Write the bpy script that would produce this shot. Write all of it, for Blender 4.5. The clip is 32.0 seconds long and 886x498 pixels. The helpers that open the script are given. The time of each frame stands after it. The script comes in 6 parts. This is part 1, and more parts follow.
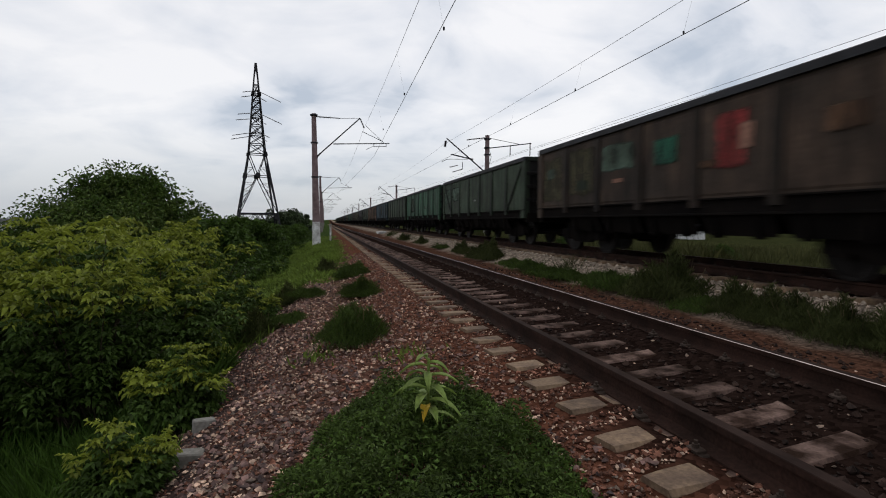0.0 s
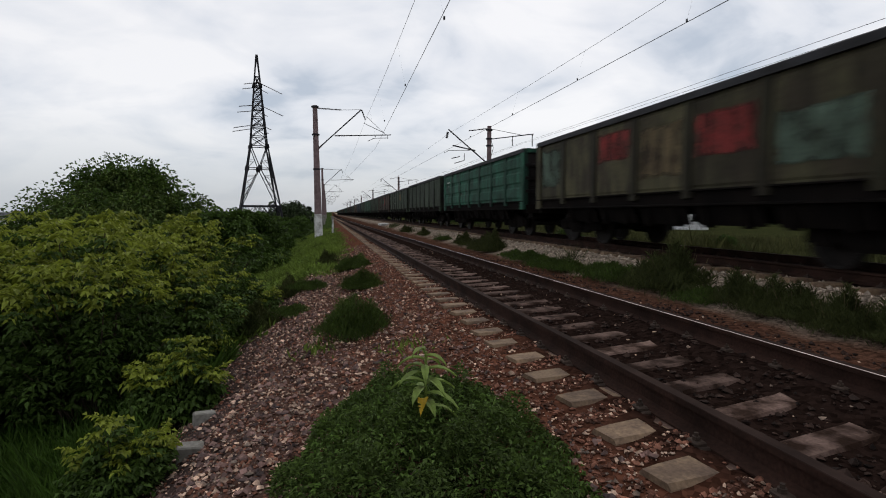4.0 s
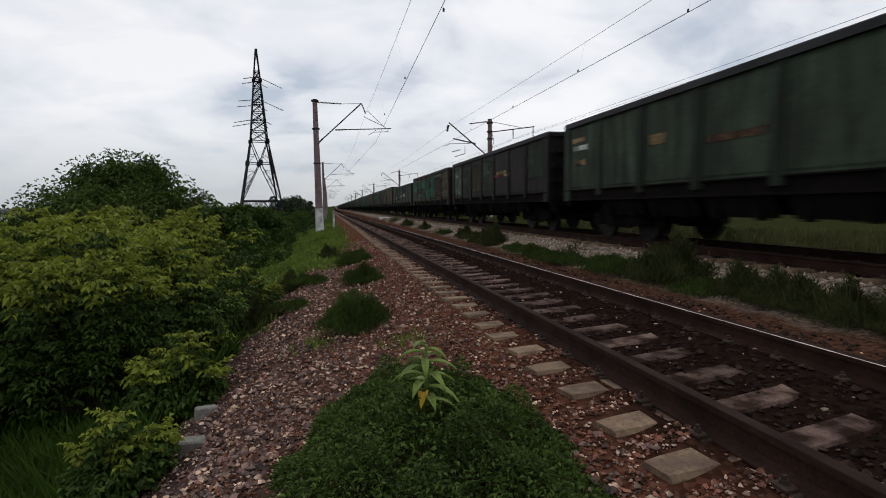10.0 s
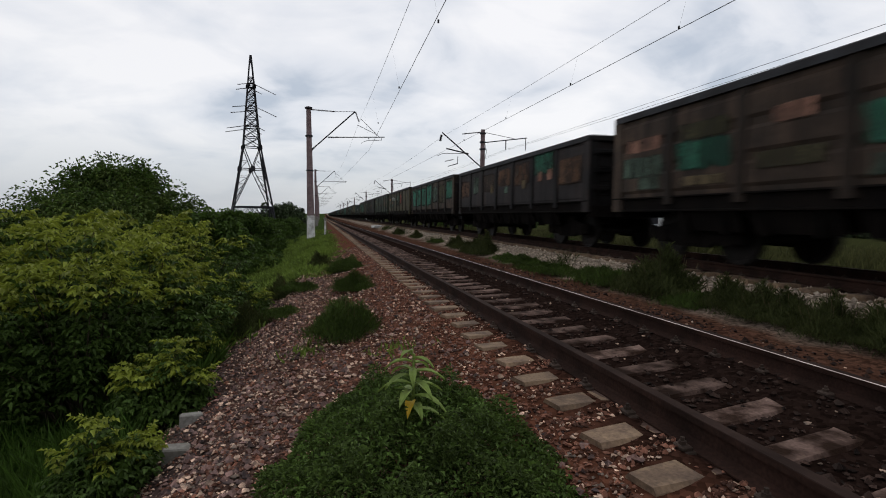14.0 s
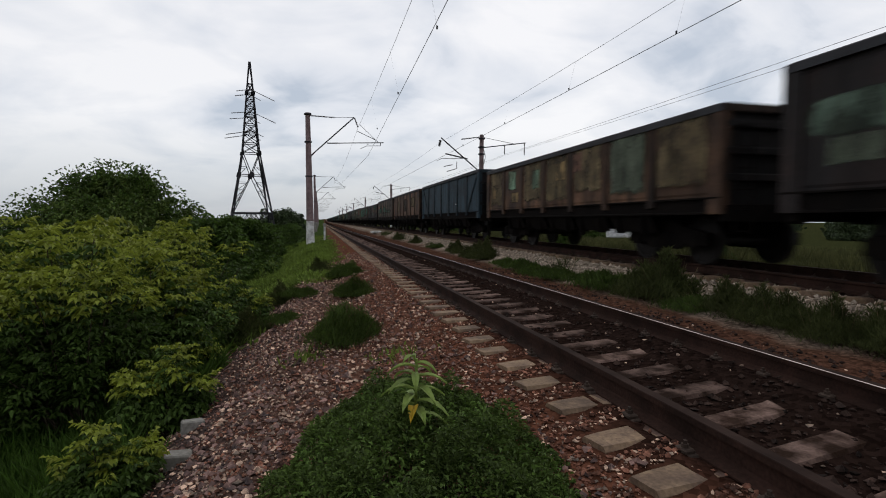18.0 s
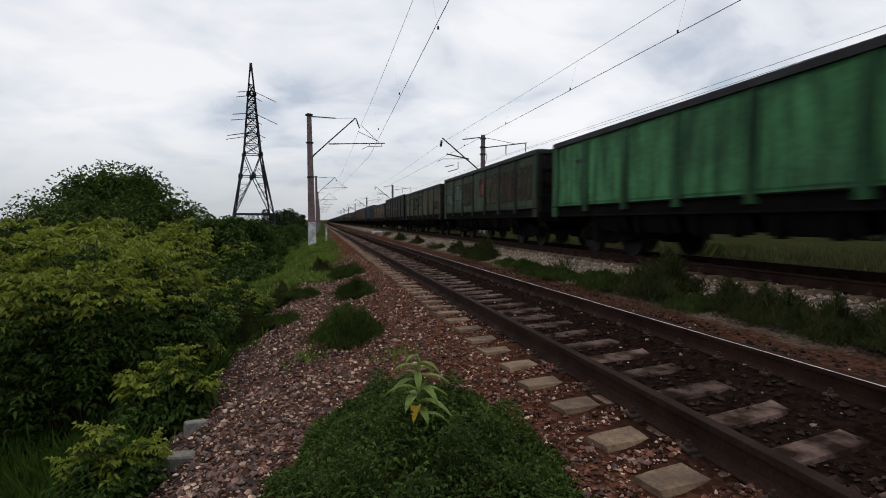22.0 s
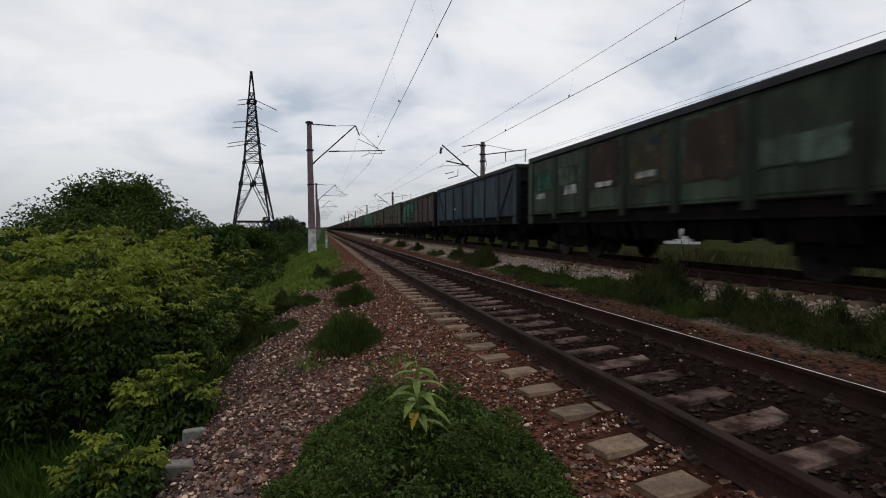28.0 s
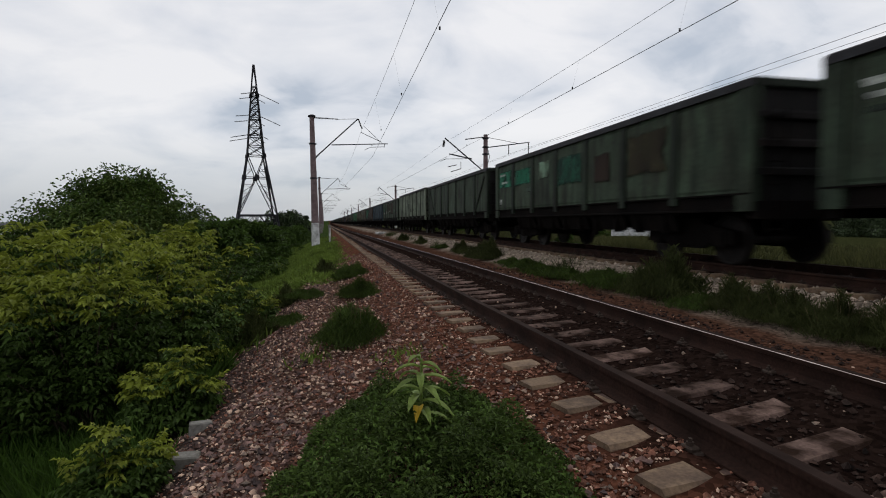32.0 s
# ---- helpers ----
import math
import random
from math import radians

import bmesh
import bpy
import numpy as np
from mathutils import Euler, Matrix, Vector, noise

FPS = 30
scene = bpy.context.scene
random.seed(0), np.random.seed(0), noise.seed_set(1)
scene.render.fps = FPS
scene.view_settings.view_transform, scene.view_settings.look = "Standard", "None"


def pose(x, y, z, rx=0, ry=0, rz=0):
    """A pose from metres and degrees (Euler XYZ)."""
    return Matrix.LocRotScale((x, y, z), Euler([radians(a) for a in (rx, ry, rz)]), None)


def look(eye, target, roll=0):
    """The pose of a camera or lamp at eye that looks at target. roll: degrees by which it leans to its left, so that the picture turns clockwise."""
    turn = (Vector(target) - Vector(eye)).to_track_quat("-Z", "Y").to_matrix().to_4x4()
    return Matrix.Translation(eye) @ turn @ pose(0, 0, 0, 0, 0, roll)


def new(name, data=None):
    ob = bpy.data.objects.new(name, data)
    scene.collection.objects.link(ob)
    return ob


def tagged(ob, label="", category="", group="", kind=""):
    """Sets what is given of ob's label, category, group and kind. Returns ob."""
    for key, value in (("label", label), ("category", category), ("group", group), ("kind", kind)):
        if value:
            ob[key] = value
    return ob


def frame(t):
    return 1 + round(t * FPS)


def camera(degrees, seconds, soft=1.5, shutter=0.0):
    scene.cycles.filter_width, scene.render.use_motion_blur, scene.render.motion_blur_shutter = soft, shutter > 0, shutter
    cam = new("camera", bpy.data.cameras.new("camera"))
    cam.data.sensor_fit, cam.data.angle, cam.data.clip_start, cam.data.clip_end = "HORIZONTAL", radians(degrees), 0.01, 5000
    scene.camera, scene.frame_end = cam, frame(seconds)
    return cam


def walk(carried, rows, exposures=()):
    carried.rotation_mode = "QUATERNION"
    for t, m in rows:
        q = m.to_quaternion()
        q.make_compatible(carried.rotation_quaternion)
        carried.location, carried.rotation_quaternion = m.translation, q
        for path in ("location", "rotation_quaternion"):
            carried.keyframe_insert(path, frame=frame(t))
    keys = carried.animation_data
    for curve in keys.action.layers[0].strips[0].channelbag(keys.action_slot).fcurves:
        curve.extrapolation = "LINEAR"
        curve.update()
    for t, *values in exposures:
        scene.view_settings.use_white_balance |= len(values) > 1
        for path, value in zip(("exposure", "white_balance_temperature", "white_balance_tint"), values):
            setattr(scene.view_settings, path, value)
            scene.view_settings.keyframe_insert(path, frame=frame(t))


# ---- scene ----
cam = camera(80.2, 32.0, soft=1.0, shutter=0.5)
PATH = [
    (0, (-2.993, 0.005, 1.309), (-2.571, 1.957, 1.198), 0.4),
    (0.5, (-2.988, 0.005, 1.313), (-2.563, 1.956, 1.203), 0.4),
    (1, (-2.981, 0.021, 1.306), (-2.564, 1.974, 1.192), 0.6),
    (1.5, (-2.971, 0.031, 1.307), (-2.553, 1.983, 1.177), 0.3),
    (2, (-2.969, 0.031, 1.306), (-2.555, 1.983, 1.169), 0.4),
    (2.5, (-2.96, 0.032, 1.306), (-2.551, 1.985, 1.169), 0.1),
    (3, (-2.952, 0.034, 1.306), (-2.545, 1.988, 1.172), 0.0),
    (3.5, (-2.953, 0.036, 1.31), (-2.539, 1.988, 1.173), 0.1),
    (5.5, (-2.958, 0.03, 1.305), (-2.559, 1.984, 1.149), 0.1),
    (6, (-2.956, 0.033, 1.307), (-2.545, 1.985, 1.156), 0.1),
    (6.5, (-2.957, 0.036, 1.307), (-2.551, 1.989, 1.16), -0.1),
    (7, (-2.956, 0.031, 1.307), (-2.549, 1.984, 1.157), 0.0),
    (7.5, (-2.955, 0.038, 1.306), (-2.551, 1.99, 1.148), -0.0),
    (8, (-2.952, 0.041, 1.306), (-2.55, 1.994, 1.148), -0.0),
    (8.5, (-2.955, 0.036, 1.305), (-2.548, 1.989, 1.153), 0.1),
    (9, (-2.952, 0.039, 1.307), (-2.542, 1.99, 1.146), 0.1),
    (9.5, (-2.947, 0.043, 1.304), (-2.547, 1.996, 1.14), -0.2),
    (10, (-2.941, 0.049, 1.305), (-2.535, 2.0, 1.138), -0.3),
    (10.5, (-2.939, 0.045, 1.305), (-2.533, 1.997, 1.142), -0.2),
    (11, (-2.938, 0.043, 1.307), (-2.523, 1.994, 1.161), 0.0),
    (11.5, (-2.937, 0.039, 1.307), (-2.521, 1.99, 1.165), 0.0),
    (12, (-2.935, 0.043, 1.304), (-2.522, 1.995, 1.157), -0.1),
    (12.5, (-2.934, 0.041, 1.305), (-2.526, 1.994, 1.156), 0.0),
    (13, (-2.928, 0.038, 1.307), (-2.515, 1.989, 1.157), 0.2),
    (13.5, (-2.934, 0.033, 1.307), (-2.512, 1.983, 1.17), 0.5),
    (14, (-2.933, 0.033, 1.308), (-2.495, 1.979, 1.176), 0.7),
    (14.5, (-2.937, 0.033, 1.306), (-2.501, 1.98, 1.169), 0.5),
    (16.5, (-2.931, 0.034, 1.309), (-2.495, 1.982, 1.177), 0.4),
    (17, (-2.926, 0.042, 1.308), (-2.49, 1.989, 1.173), 0.2),
    (17.5, (-2.936, 0.031, 1.308), (-2.494, 1.978, 1.189), 0.5),
    (18, (-2.95, 0.023, 1.307), (-2.509, 1.971, 1.194), 0.4),
    (18.5, (-2.944, 0.016, 1.308), (-2.496, 1.962, 1.203), 0.3),
    (19, (-2.943, 0.015, 1.309), (-2.502, 1.962, 1.197), 0.3),
    (19.5, (-2.946, 0.019, 1.311), (-2.52, 1.969, 1.201), 0.3),
    (20, (-2.955, 0.015, 1.306), (-2.527, 1.965, 1.197), 0.4),
    (20.5, (-2.959, 0.025, 1.306), (-2.522, 1.973, 1.191), 0.4),
    (21, (-2.958, 0.023, 1.308), (-2.528, 1.973, 1.199), 0.3),
    (21.5, (-2.953, 0.025, 1.307), (-2.52, 1.974, 1.194), 0.3),
    (22, (-2.953, 0.023, 1.307), (-2.518, 1.973, 1.195), 0.2),
    (22.5, (-2.944, 0.027, 1.307), (-2.516, 1.977, 1.191), -0.2),
    (23, (-2.94, 0.025, 1.306), (-2.51, 1.974, 1.186), -0.3),
    (23.5, (-2.93, 0.033, 1.307), (-2.513, 1.985, 1.179), -0.4),
    (24, (-2.923, 0.041, 1.308), (-2.52, 1.997, 1.191), -0.2),
    (24.5, (-2.93, 0.031, 1.305), (-2.516, 1.984, 1.186), 0.0),
    (25, (-2.936, 0.017, 1.303), (-2.514, 1.969, 1.194), -0.2),
    (25.5, (-2.936, 0.013, 1.308), (-2.52, 1.967, 1.206), -0.0),
    (27.5, (-2.947, 0.023, 1.309), (-2.51, 1.972, 1.212), -0.1),
    (28, (-2.942, 0.022, 1.306), (-2.508, 1.972, 1.22), 0.0),
    (28.5, (-2.94, 0.015, 1.313), (-2.504, 1.965, 1.239), 0.4),
    (29, (-2.937, 0.013, 1.311), (-2.499, 1.963, 1.229), 0.3),
    (29.5, (-2.949, 0.008, 1.312), (-2.493, 1.954, 1.242), 0.6),
    (30, (-2.949, 0.004, 1.313), (-2.473, 1.945, 1.24), 1.0),
    (30.5, (-2.953, -0.016, 1.317), (-2.503, 1.932, 1.256), 0.1),
    (31, (-2.95, -0.015, 1.311), (-2.538, 1.94, 1.236), 0.4),
    (31.5, (-2.938, -0.004, 1.311), (-2.52, 1.949, 1.205), 0.0),
    (32, (-2.946, 0.003, 1.312), (-2.524, 1.955, 1.2), -0.2),
]
walk(cam, [(t, look(eye, target, roll)) for t, eye, target, roll in PATH], [(0, -0.02), (25.5, -0.02), (28, -0.12), (32, -0.12)])

# ---- world, sun ----
world = bpy.data.worlds.new("overcast_sky")
scene.world = world
world.use_nodes = True


def build_world():
    nt = world.node_tree
    nt.nodes.clear()
    n, l = nt.nodes.new, nt.links.new
    out = n("ShaderNodeOutputWorld")
    sky = n("ShaderNodeTexSky")
    sky.sky_type, sky.sun_disc = "NISHITA", False
    sky.sun_elevation, sky.sun_rotation = radians(48), radians(25)
    co = n("ShaderNodeTexCoord")
    sep = n("ShaderNodeSeparateXYZ")
    l(co.outputs["Generated"], sep.inputs[0])
    up = n("ShaderNodeMath"); up.operation = "MAXIMUM"; up.inputs[1].default_value = 0.0
    l(sep.outputs[2], up.inputs[0])
    add = n("ShaderNodeMath"); add.operation = "ADD"; add.inputs[1].default_value = 0.30
    l(up.outputs[0], add.inputs[0])
    div = n("ShaderNodeVectorMath"); div.operation = "DIVIDE"
    comb = n("ShaderNodeCombineXYZ")
    for i in range(3):
        l(add.outputs[0], comb.inputs[i])
    l(co.outputs["Generated"], div.inputs[0]); l(comb.outputs[0], div.inputs[1])
    big = n("ShaderNodeTexNoise")
    big.inputs["Scale"].default_value, big.inputs["Detail"].default_value = 1.5, 7
    big.inputs["Roughness"].default_value, big.inputs["Distortion"].default_value = 0.5, 0.5
    l(div.outputs[0], big.inputs["Vector"])
    puff = n("ShaderNodeTexNoise")
    puff.inputs["Scale"].default_value, puff.inputs["Detail"].default_value = 2.7, 7
    puff.inputs["Roughness"].default_value, puff.inputs["Distortion"].default_value = 0.5, 0.5
    turn = n("ShaderNodeMapping"); turn.inputs["Rotation"].default_value = (0, 0, radians(-38)); turn.inputs["Scale"].default_value = (0.85, 1.1, 1.0)
    l(div.outputs[0], turn.inputs["Vector"]); l(turn.outputs[0], puff.inputs["Vector"])
    blend = n("ShaderNodeMix"); blend.inputs["Factor"].default_value = 0.42
    l(big.outputs[0], blend.inputs["A"]); l(puff.outputs[0], blend.inputs["B"])
    ramp = n("ShaderNodeValToRGB")
    e = ramp.color_ramp.elements
    e[0].position, e[0].color = 0.38, (0.49, 0.545, 0.63, 1)
    e[1].position, e[1].color = 0.575, (0.945, 0.935, 0.945, 1)
    m = e.new(0.46); m.color = (0.755, 0.775, 0.825, 1)
    l(blend.outputs["Result"], ramp.inputs[0])
    low = n("ShaderNodeMapRange")
    low.inputs["From Min"].default_value, low.inputs["From Max"].default_value = 0.0, 0.16
    l(up.outputs[0], low.inputs[0])
    hz = n("ShaderNodeMix"); hz.data_type = "RGBA"
    hz.inputs["A"].default_value = (0.50, 0.54, 0.60, 1)
    l(low.outputs[0], hz.inputs["Factor"]); l(ramp.outputs[0], hz.inputs["B"])
    a, b = n("ShaderNodeBackground"), n("ShaderNodeBackground")
    l(sky.outputs[0], a.inputs[0]); a.inputs[1].default_value = 0.012
    l(hz.outputs["Result"], b.inputs[0]); b.inputs[1].default_value = 0.92
    both = n("ShaderNodeAddShader")
    l(a.outputs[0], both.inputs[0]); l(b.outputs[0], both.inputs[1]); l(both.outputs[0], out.inputs[0])


build_world()
sun_data = bpy.data.lights.new("sun", "SUN")
sun_data.energy, sun_data.angle, sun_data.color = 0.5, radians(40), (1.0, 0.96, 0.9)
sun = new("sun", sun_data)
sun.matrix_world = look((20, 40, 60), (0, 0, 0))


# ---- materials ----
def material(name, col, rough=0.8, metal=0.0, var=0.25, scale=6.0, fine=60.0, bump=0.3, dist=0.01, tint=None, amount=0.45, island=0.0, per_object=0.0, spec=0.3, trans=0.0, streak=0.0):
    """A surface: base colour with coarse stains (towards tint) and fine grain, with bump."""
    mat = bpy.data.materials.new(name)
    mat.use_nodes = True
    nt = mat.node_tree
    n, l = nt.nodes.new, nt.links.new
    bsdf = nt.nodes["Principled BSDF"]
    geo = n("ShaderNodeTexCoord")
    n1, n2 = n("ShaderNodeTexNoise"), n("ShaderNodeTexNoise")
    n1.inputs["Scale"].default_value, n1.inputs["Detail"].default_value = scale, 6
    n2.inputs["Scale"].default_value, n2.inputs["Detail"].default_value = fine, 3
    info = n("ShaderNodeObjectInfo")
    off = n("ShaderNodeVectorMath"); off.operation = "MULTIPLY_ADD"
    off.inputs[1].default_value = (1, 1, 1)
    sc = n("ShaderNodeVectorMath"); sc.operation = "SCALE"; sc.inputs[0].default_value = (13, 29, 17)
    l(info.outputs["Random"], sc.inputs["Scale"])
    l(geo.outputs["Object"], off.inputs[0]); l(sc.outputs[0], off.inputs[2])
    for k in (n1, n2):
        l(off.outputs[0], k.inputs["Vector"])
    ramp = n("ShaderNodeMapRange")
    ramp.inputs["From Min"].default_value, ramp.inputs["From Max"].default_value = 0.62 - amount * 0.5, 0.78 - amount * 0.35
    l(n1.outputs[0], ramp.inputs[0])
    mix = n("ShaderNodeMix"); mix.data_type = "RGBA"
    tint = tint or tuple(c * 0.6 for c in col)
    mix.inputs["A"].default_value, mix.inputs["B"].default_value = (*col, 1), (*tint, 1)
    l(ramp.outputs[0], mix.inputs["Factor"])
    val = n("ShaderNodeMapRange")
    val.inputs["To Min"].default_value, val.inputs["To Max"].default_value = 1 - var, 1 + var
    val.inputs["From Min"].default_value, val.inputs["From Max"].default_value = 0.3, 0.7
    l(n2.outputs[0], val.inputs[0])
    hsv = n("ShaderNodeHueSaturation")
    l(mix.outputs["Result"], hsv.inputs["Color"])
    last = val.outputs[0]
    if island or per_object:
        r = n("ShaderNodeMapRange")
        k = island or per_object
        r.inputs["To Min"].default_value, r.inputs["To Max"].default_value = 1 - k, 1 + k
        if island:
            g = n("ShaderNodeNewGeometry")
            l(g.outputs["Random Per Island"], r.inputs[0])
        else:
            l(info.outputs["Random"], r.inputs[0])
        mul = n("ShaderNodeMath"); mul.operation = "MULTIPLY"
        l(last, mul.inputs[0]); l(r.outputs[0], mul.inputs[1])
        last = mul.outputs[0]
    if streak:
        mp = n("ShaderNodeMapping"); mp.inputs["Scale"].default_value = (3.0, 3.0, 0.45)
        ns = n("ShaderNodeTexNoise"); ns.inputs["Scale"].default_value, ns.inputs["Detail"].default_value = 1.6, 5
        l(off.outputs[0], mp.inputs["Vector"]); l(mp.outputs[0], ns.inputs["Vector"])
        rs = n("ShaderNodeMapRange")
        rs.inputs["From Min"].default_value, rs.inputs["From Max"].default_value = 0.34, 0.66
        rs.inputs["To Min"].default_value, rs.inputs["To Max"].default_value = 1 - streak, 1 + streak
        l(ns.outputs[0], rs.inputs[0])
        ms2 = n("ShaderNodeMath"); ms2.operation = "MULTIPLY"
        l(last, ms2.inputs[0]); l(rs.outputs[0], ms2.inputs[1])
        last = ms2.outputs[0]
    l(last, hsv.inputs["Value"])
    l(hsv.outputs[0], bsdf.inputs["Base Color"])
    bsdf.inputs["Roughness"].default_value, bsdf.inputs["Metallic"].default_value = rough, metal
    bsdf.inputs["Specular IOR Level"].default_value = spec
    if trans:
        bsdf.inputs["Transmission Weight"].default_value = 0.0
        tr = n("ShaderNodeBsdfTranslucent")
        l(hsv.outputs[0], tr.inputs[0])
        ms = n("ShaderNodeMixShader"); ms.inputs[0].default_value = trans
        l(bsdf.outputs[0], ms.inputs[1]); l(tr.outputs[0], ms.inputs[2])
        l(ms.outputs[0], nt.nodes["Material Output"].inputs[0])
    if bump:
        bp = n("ShaderNodeBump")
        bp.inputs["Strength"].default_value, bp.inputs["Distance"].default_value = bump, dist
        l(n2.outputs[0], bp.inputs["Height"]); l(bp.outputs[0], bsdf.inputs["Normal"])
    return mat


def ground_material():
    """Grass, ballast and dirt laid out across the tracks, by the place's x and y."""
    mat = bpy.data.materials.new("ground_cover")
    mat.use_nodes = True
    nt = mat.node_tree
    n, l = nt.nodes.new, nt.links.new
    bsdf = nt.nodes["Principled BSDF"]
    bsdf.inputs["Roughness"].default_value = 0.95
    bsdf.inputs["Specular IOR Level"].default_value = 0.0
    co = n("ShaderNodeNewGeometry")
    wob = n("ShaderNodeTexNoise"); wob.inputs["Scale"].default_value, wob.inputs["Detail"].default_value = 0.9, 6
    l(co.outputs["Position"], wob.inputs["Vector"])
    sep = n("ShaderNodeSeparateXYZ"); l(co.outputs["Position"], sep.inputs[0])
    wx = n("ShaderNodeMath"); wx.operation = "MULTIPLY_ADD"; wx.inputs[1].default_value = 1.1
    sh = n("ShaderNodeMath"); sh.operation = "SUBTRACT"; sh.inputs[1].default_value = 0.55
    l(wob.outputs[0], wx.inputs[0]); l(sep.outputs[0], sh.inputs[0]); l(sh.outputs[0], wx.inputs[2])
    ramp = n("ShaderNodeValToRGB")
    mr = n("ShaderNodeMapRange"); mr.inputs["From Min"].default_value, mr.inputs["From Max"].default_value = -6.0, 10.0
    l(wx.outputs[0], mr.inputs[0]); l(mr.outputs[0], ramp.inputs[0])
    e = ramp.color_ramp.elements
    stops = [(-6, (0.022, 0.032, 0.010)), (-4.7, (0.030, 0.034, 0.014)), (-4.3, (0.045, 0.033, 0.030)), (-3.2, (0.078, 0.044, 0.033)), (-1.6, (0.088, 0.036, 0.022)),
             # dirt by the rails, its colour also darkened for lens falloff and train shade
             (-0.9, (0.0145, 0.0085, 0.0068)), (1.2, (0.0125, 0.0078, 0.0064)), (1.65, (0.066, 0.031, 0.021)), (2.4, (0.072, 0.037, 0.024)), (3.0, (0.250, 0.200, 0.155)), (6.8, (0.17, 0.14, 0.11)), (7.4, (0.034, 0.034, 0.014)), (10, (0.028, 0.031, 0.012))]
    e[0].position, e[0].color = 0.0, (*stops[0][1], 1)
    e[1].position, e[1].color = 1.0, (*stops[-1][1], 1)
    for x, c in stops[1:-1]:
        k = e.new((x + 6) / 16); k.color = (*c, 1)
    far = n("ShaderNodeMapRange"); far.inputs["From Min"].default_value, far.inputs["From Max"].default_value = 12.0, 18.0
    l(sep.outputs[1], far.inputs[0])
    side = n("ShaderNodeMapRange"); side.inputs["From Min"].default_value, side.inputs["From Max"].default_value = -2.5, -2.8
    l(wx.outputs[0], side.inputs[0])
    both = n("ShaderNodeMath"); both.operation = "MULTIPLY"
    l(far.outputs[0], both.inputs[0]); l(side.outputs[0], both.inputs[1])
    green = n("ShaderNodeMix"); green.data_type = "RGBA"; green.inputs["B"].default_value = (0.03, 0.045, 0.014, 1)
    l(both.outputs[0], green.inputs["Factor"]); l(ramp.outputs[0], green.inputs["A"])
    vor = n("ShaderNodeTexVoronoi"); vor.inputs["Scale"].default_value = 22
    l(co.outputs["Position"], vor.inputs["Vector"])
    val = n("ShaderNodeSeparateColor"); l(vor.outputs["Color"], val.inputs[0])
    vm = n("ShaderNodeMapRange"); vm.inputs["To Min"].default_value, vm.inputs["To Max"].default_value = 0.55, 1.6
    l(val.outputs[0], vm.inputs[0])
    hsv = n("ShaderNodeHueSaturation"); l(green.outputs["Result"], hsv.inputs["Color"]); l(vm.outputs[0], hsv.inputs["Value"])
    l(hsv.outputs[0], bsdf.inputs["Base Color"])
    bp = n("ShaderNodeBump"); bp.inputs["Strength"].default_value, bp.inputs["Distance"].default_value = 0.8, 0.03
    l(vor.outputs["Distance"], bp.inputs["Height"]); bp.invert = True
    l(bp.outputs[0], bsdf.inputs["Normal"])
    return mat


GROUND = ground_material()
CONCRETE = material("sleeper_concrete", (0.205, 0.138, 0.086), 0.9, tint=(0.10, 0.065, 0.045), scale=5, fine=45, per_object=0.18)
CONCRETE_DIRTY = material("oil_stained_concrete", (0.15, 0.10, 0.083), 0.9, tint=(0.024, 0.0135, 0.0095), scale=5, fine=45, per_object=0.3, amount=0.5, spec=0.04)
CONCRETE_OLD = material("weathered_concrete", (0.21, 0.20, 0.18), 0.9, tint=(0.15, 0.14, 0.12), scale=4, fine=30)
WHITEWASH = material("whitewashed_concrete", (0.66, 0.66, 0.65), 0.85, tint=(0.30, 0.29, 0.27), scale=3, fine=25)
MAST_RED = material("reddish_mast_paint", (0.19, 0.135, 0.138), 0.8, tint=(0.12, 0.08, 0.08), scale=2, fine=30)
RAIL_SIDE = material("rusty_rail_steel", (0.034, 0.0175, 0.013), 0.9, metal=0.0, tint=(0.018, 0.010, 0.0075), scale=3, fine=50, spec=0.08)
RAIL_TOP = material("worn_rail_head", (0.034, 0.021, 0.017), 0.85, metal=0.0, var=0.15, scale=2, fine=20, bump=0.03, spec=0.05)
RAIL_WORN = material("scuffed_rail_edge", (0.34, 0.28, 0.255), 0.45, metal=0.8, var=0.1, scale=2, fine=20, bump=0.02)
RAIL_SHINY = material("polished_rail_head", (0.64, 0.54, 0.49), 0.24, metal=1.0, var=0.08, scale=2, fine=20, bump=0.02)
CLIP = material("rusty_rail_clip", (0.06, 0.04, 0.03), 0.8, metal=0.3)
STEEL = material("dark_galvanised_steel", (0.022, 0.021, 0.026), 0.7, metal=0.3, scale=1, fine=20)
WIRE = material("weathered_wire", (0.03, 0.03, 0.033), 0.6, metal=0.5, bump=0)
GLASS_INS = material("dark_insulator_glaze", (0.04, 0.03, 0.03), 0.25)
STONE = material("reddish_ballast_stone", (0.20, 0.088, 0.058), 0.95, var=0.2, scale=9, fine=90, tint=(0.055, 0.028, 0.020), island=0.65, spec=0.15)
STONE_DARK = material("oily_ballast_stone", (0.045, 0.027, 0.021), 0.9, var=0.2, scale=9, fine=90, tint=(0.018, 0.012, 0.010), island=0.6, spec=0.1)
STONE_PALE = material("pale_ballast_stone", (0.60, 0.41, 0.30), 0.95, var=0.2, scale=9, fine=90, tint=(0.14, 0.11, 0.09), island=0.5, spec=0.15)
STONE_LILAC = material("lilac_grey_ballast_stone", (0.205, 0.124, 0.105), 0.95, var=0.2, scale=9, fine=90, tint=(0.06, 0.045, 0.043), island=0.6, spec=0.15)
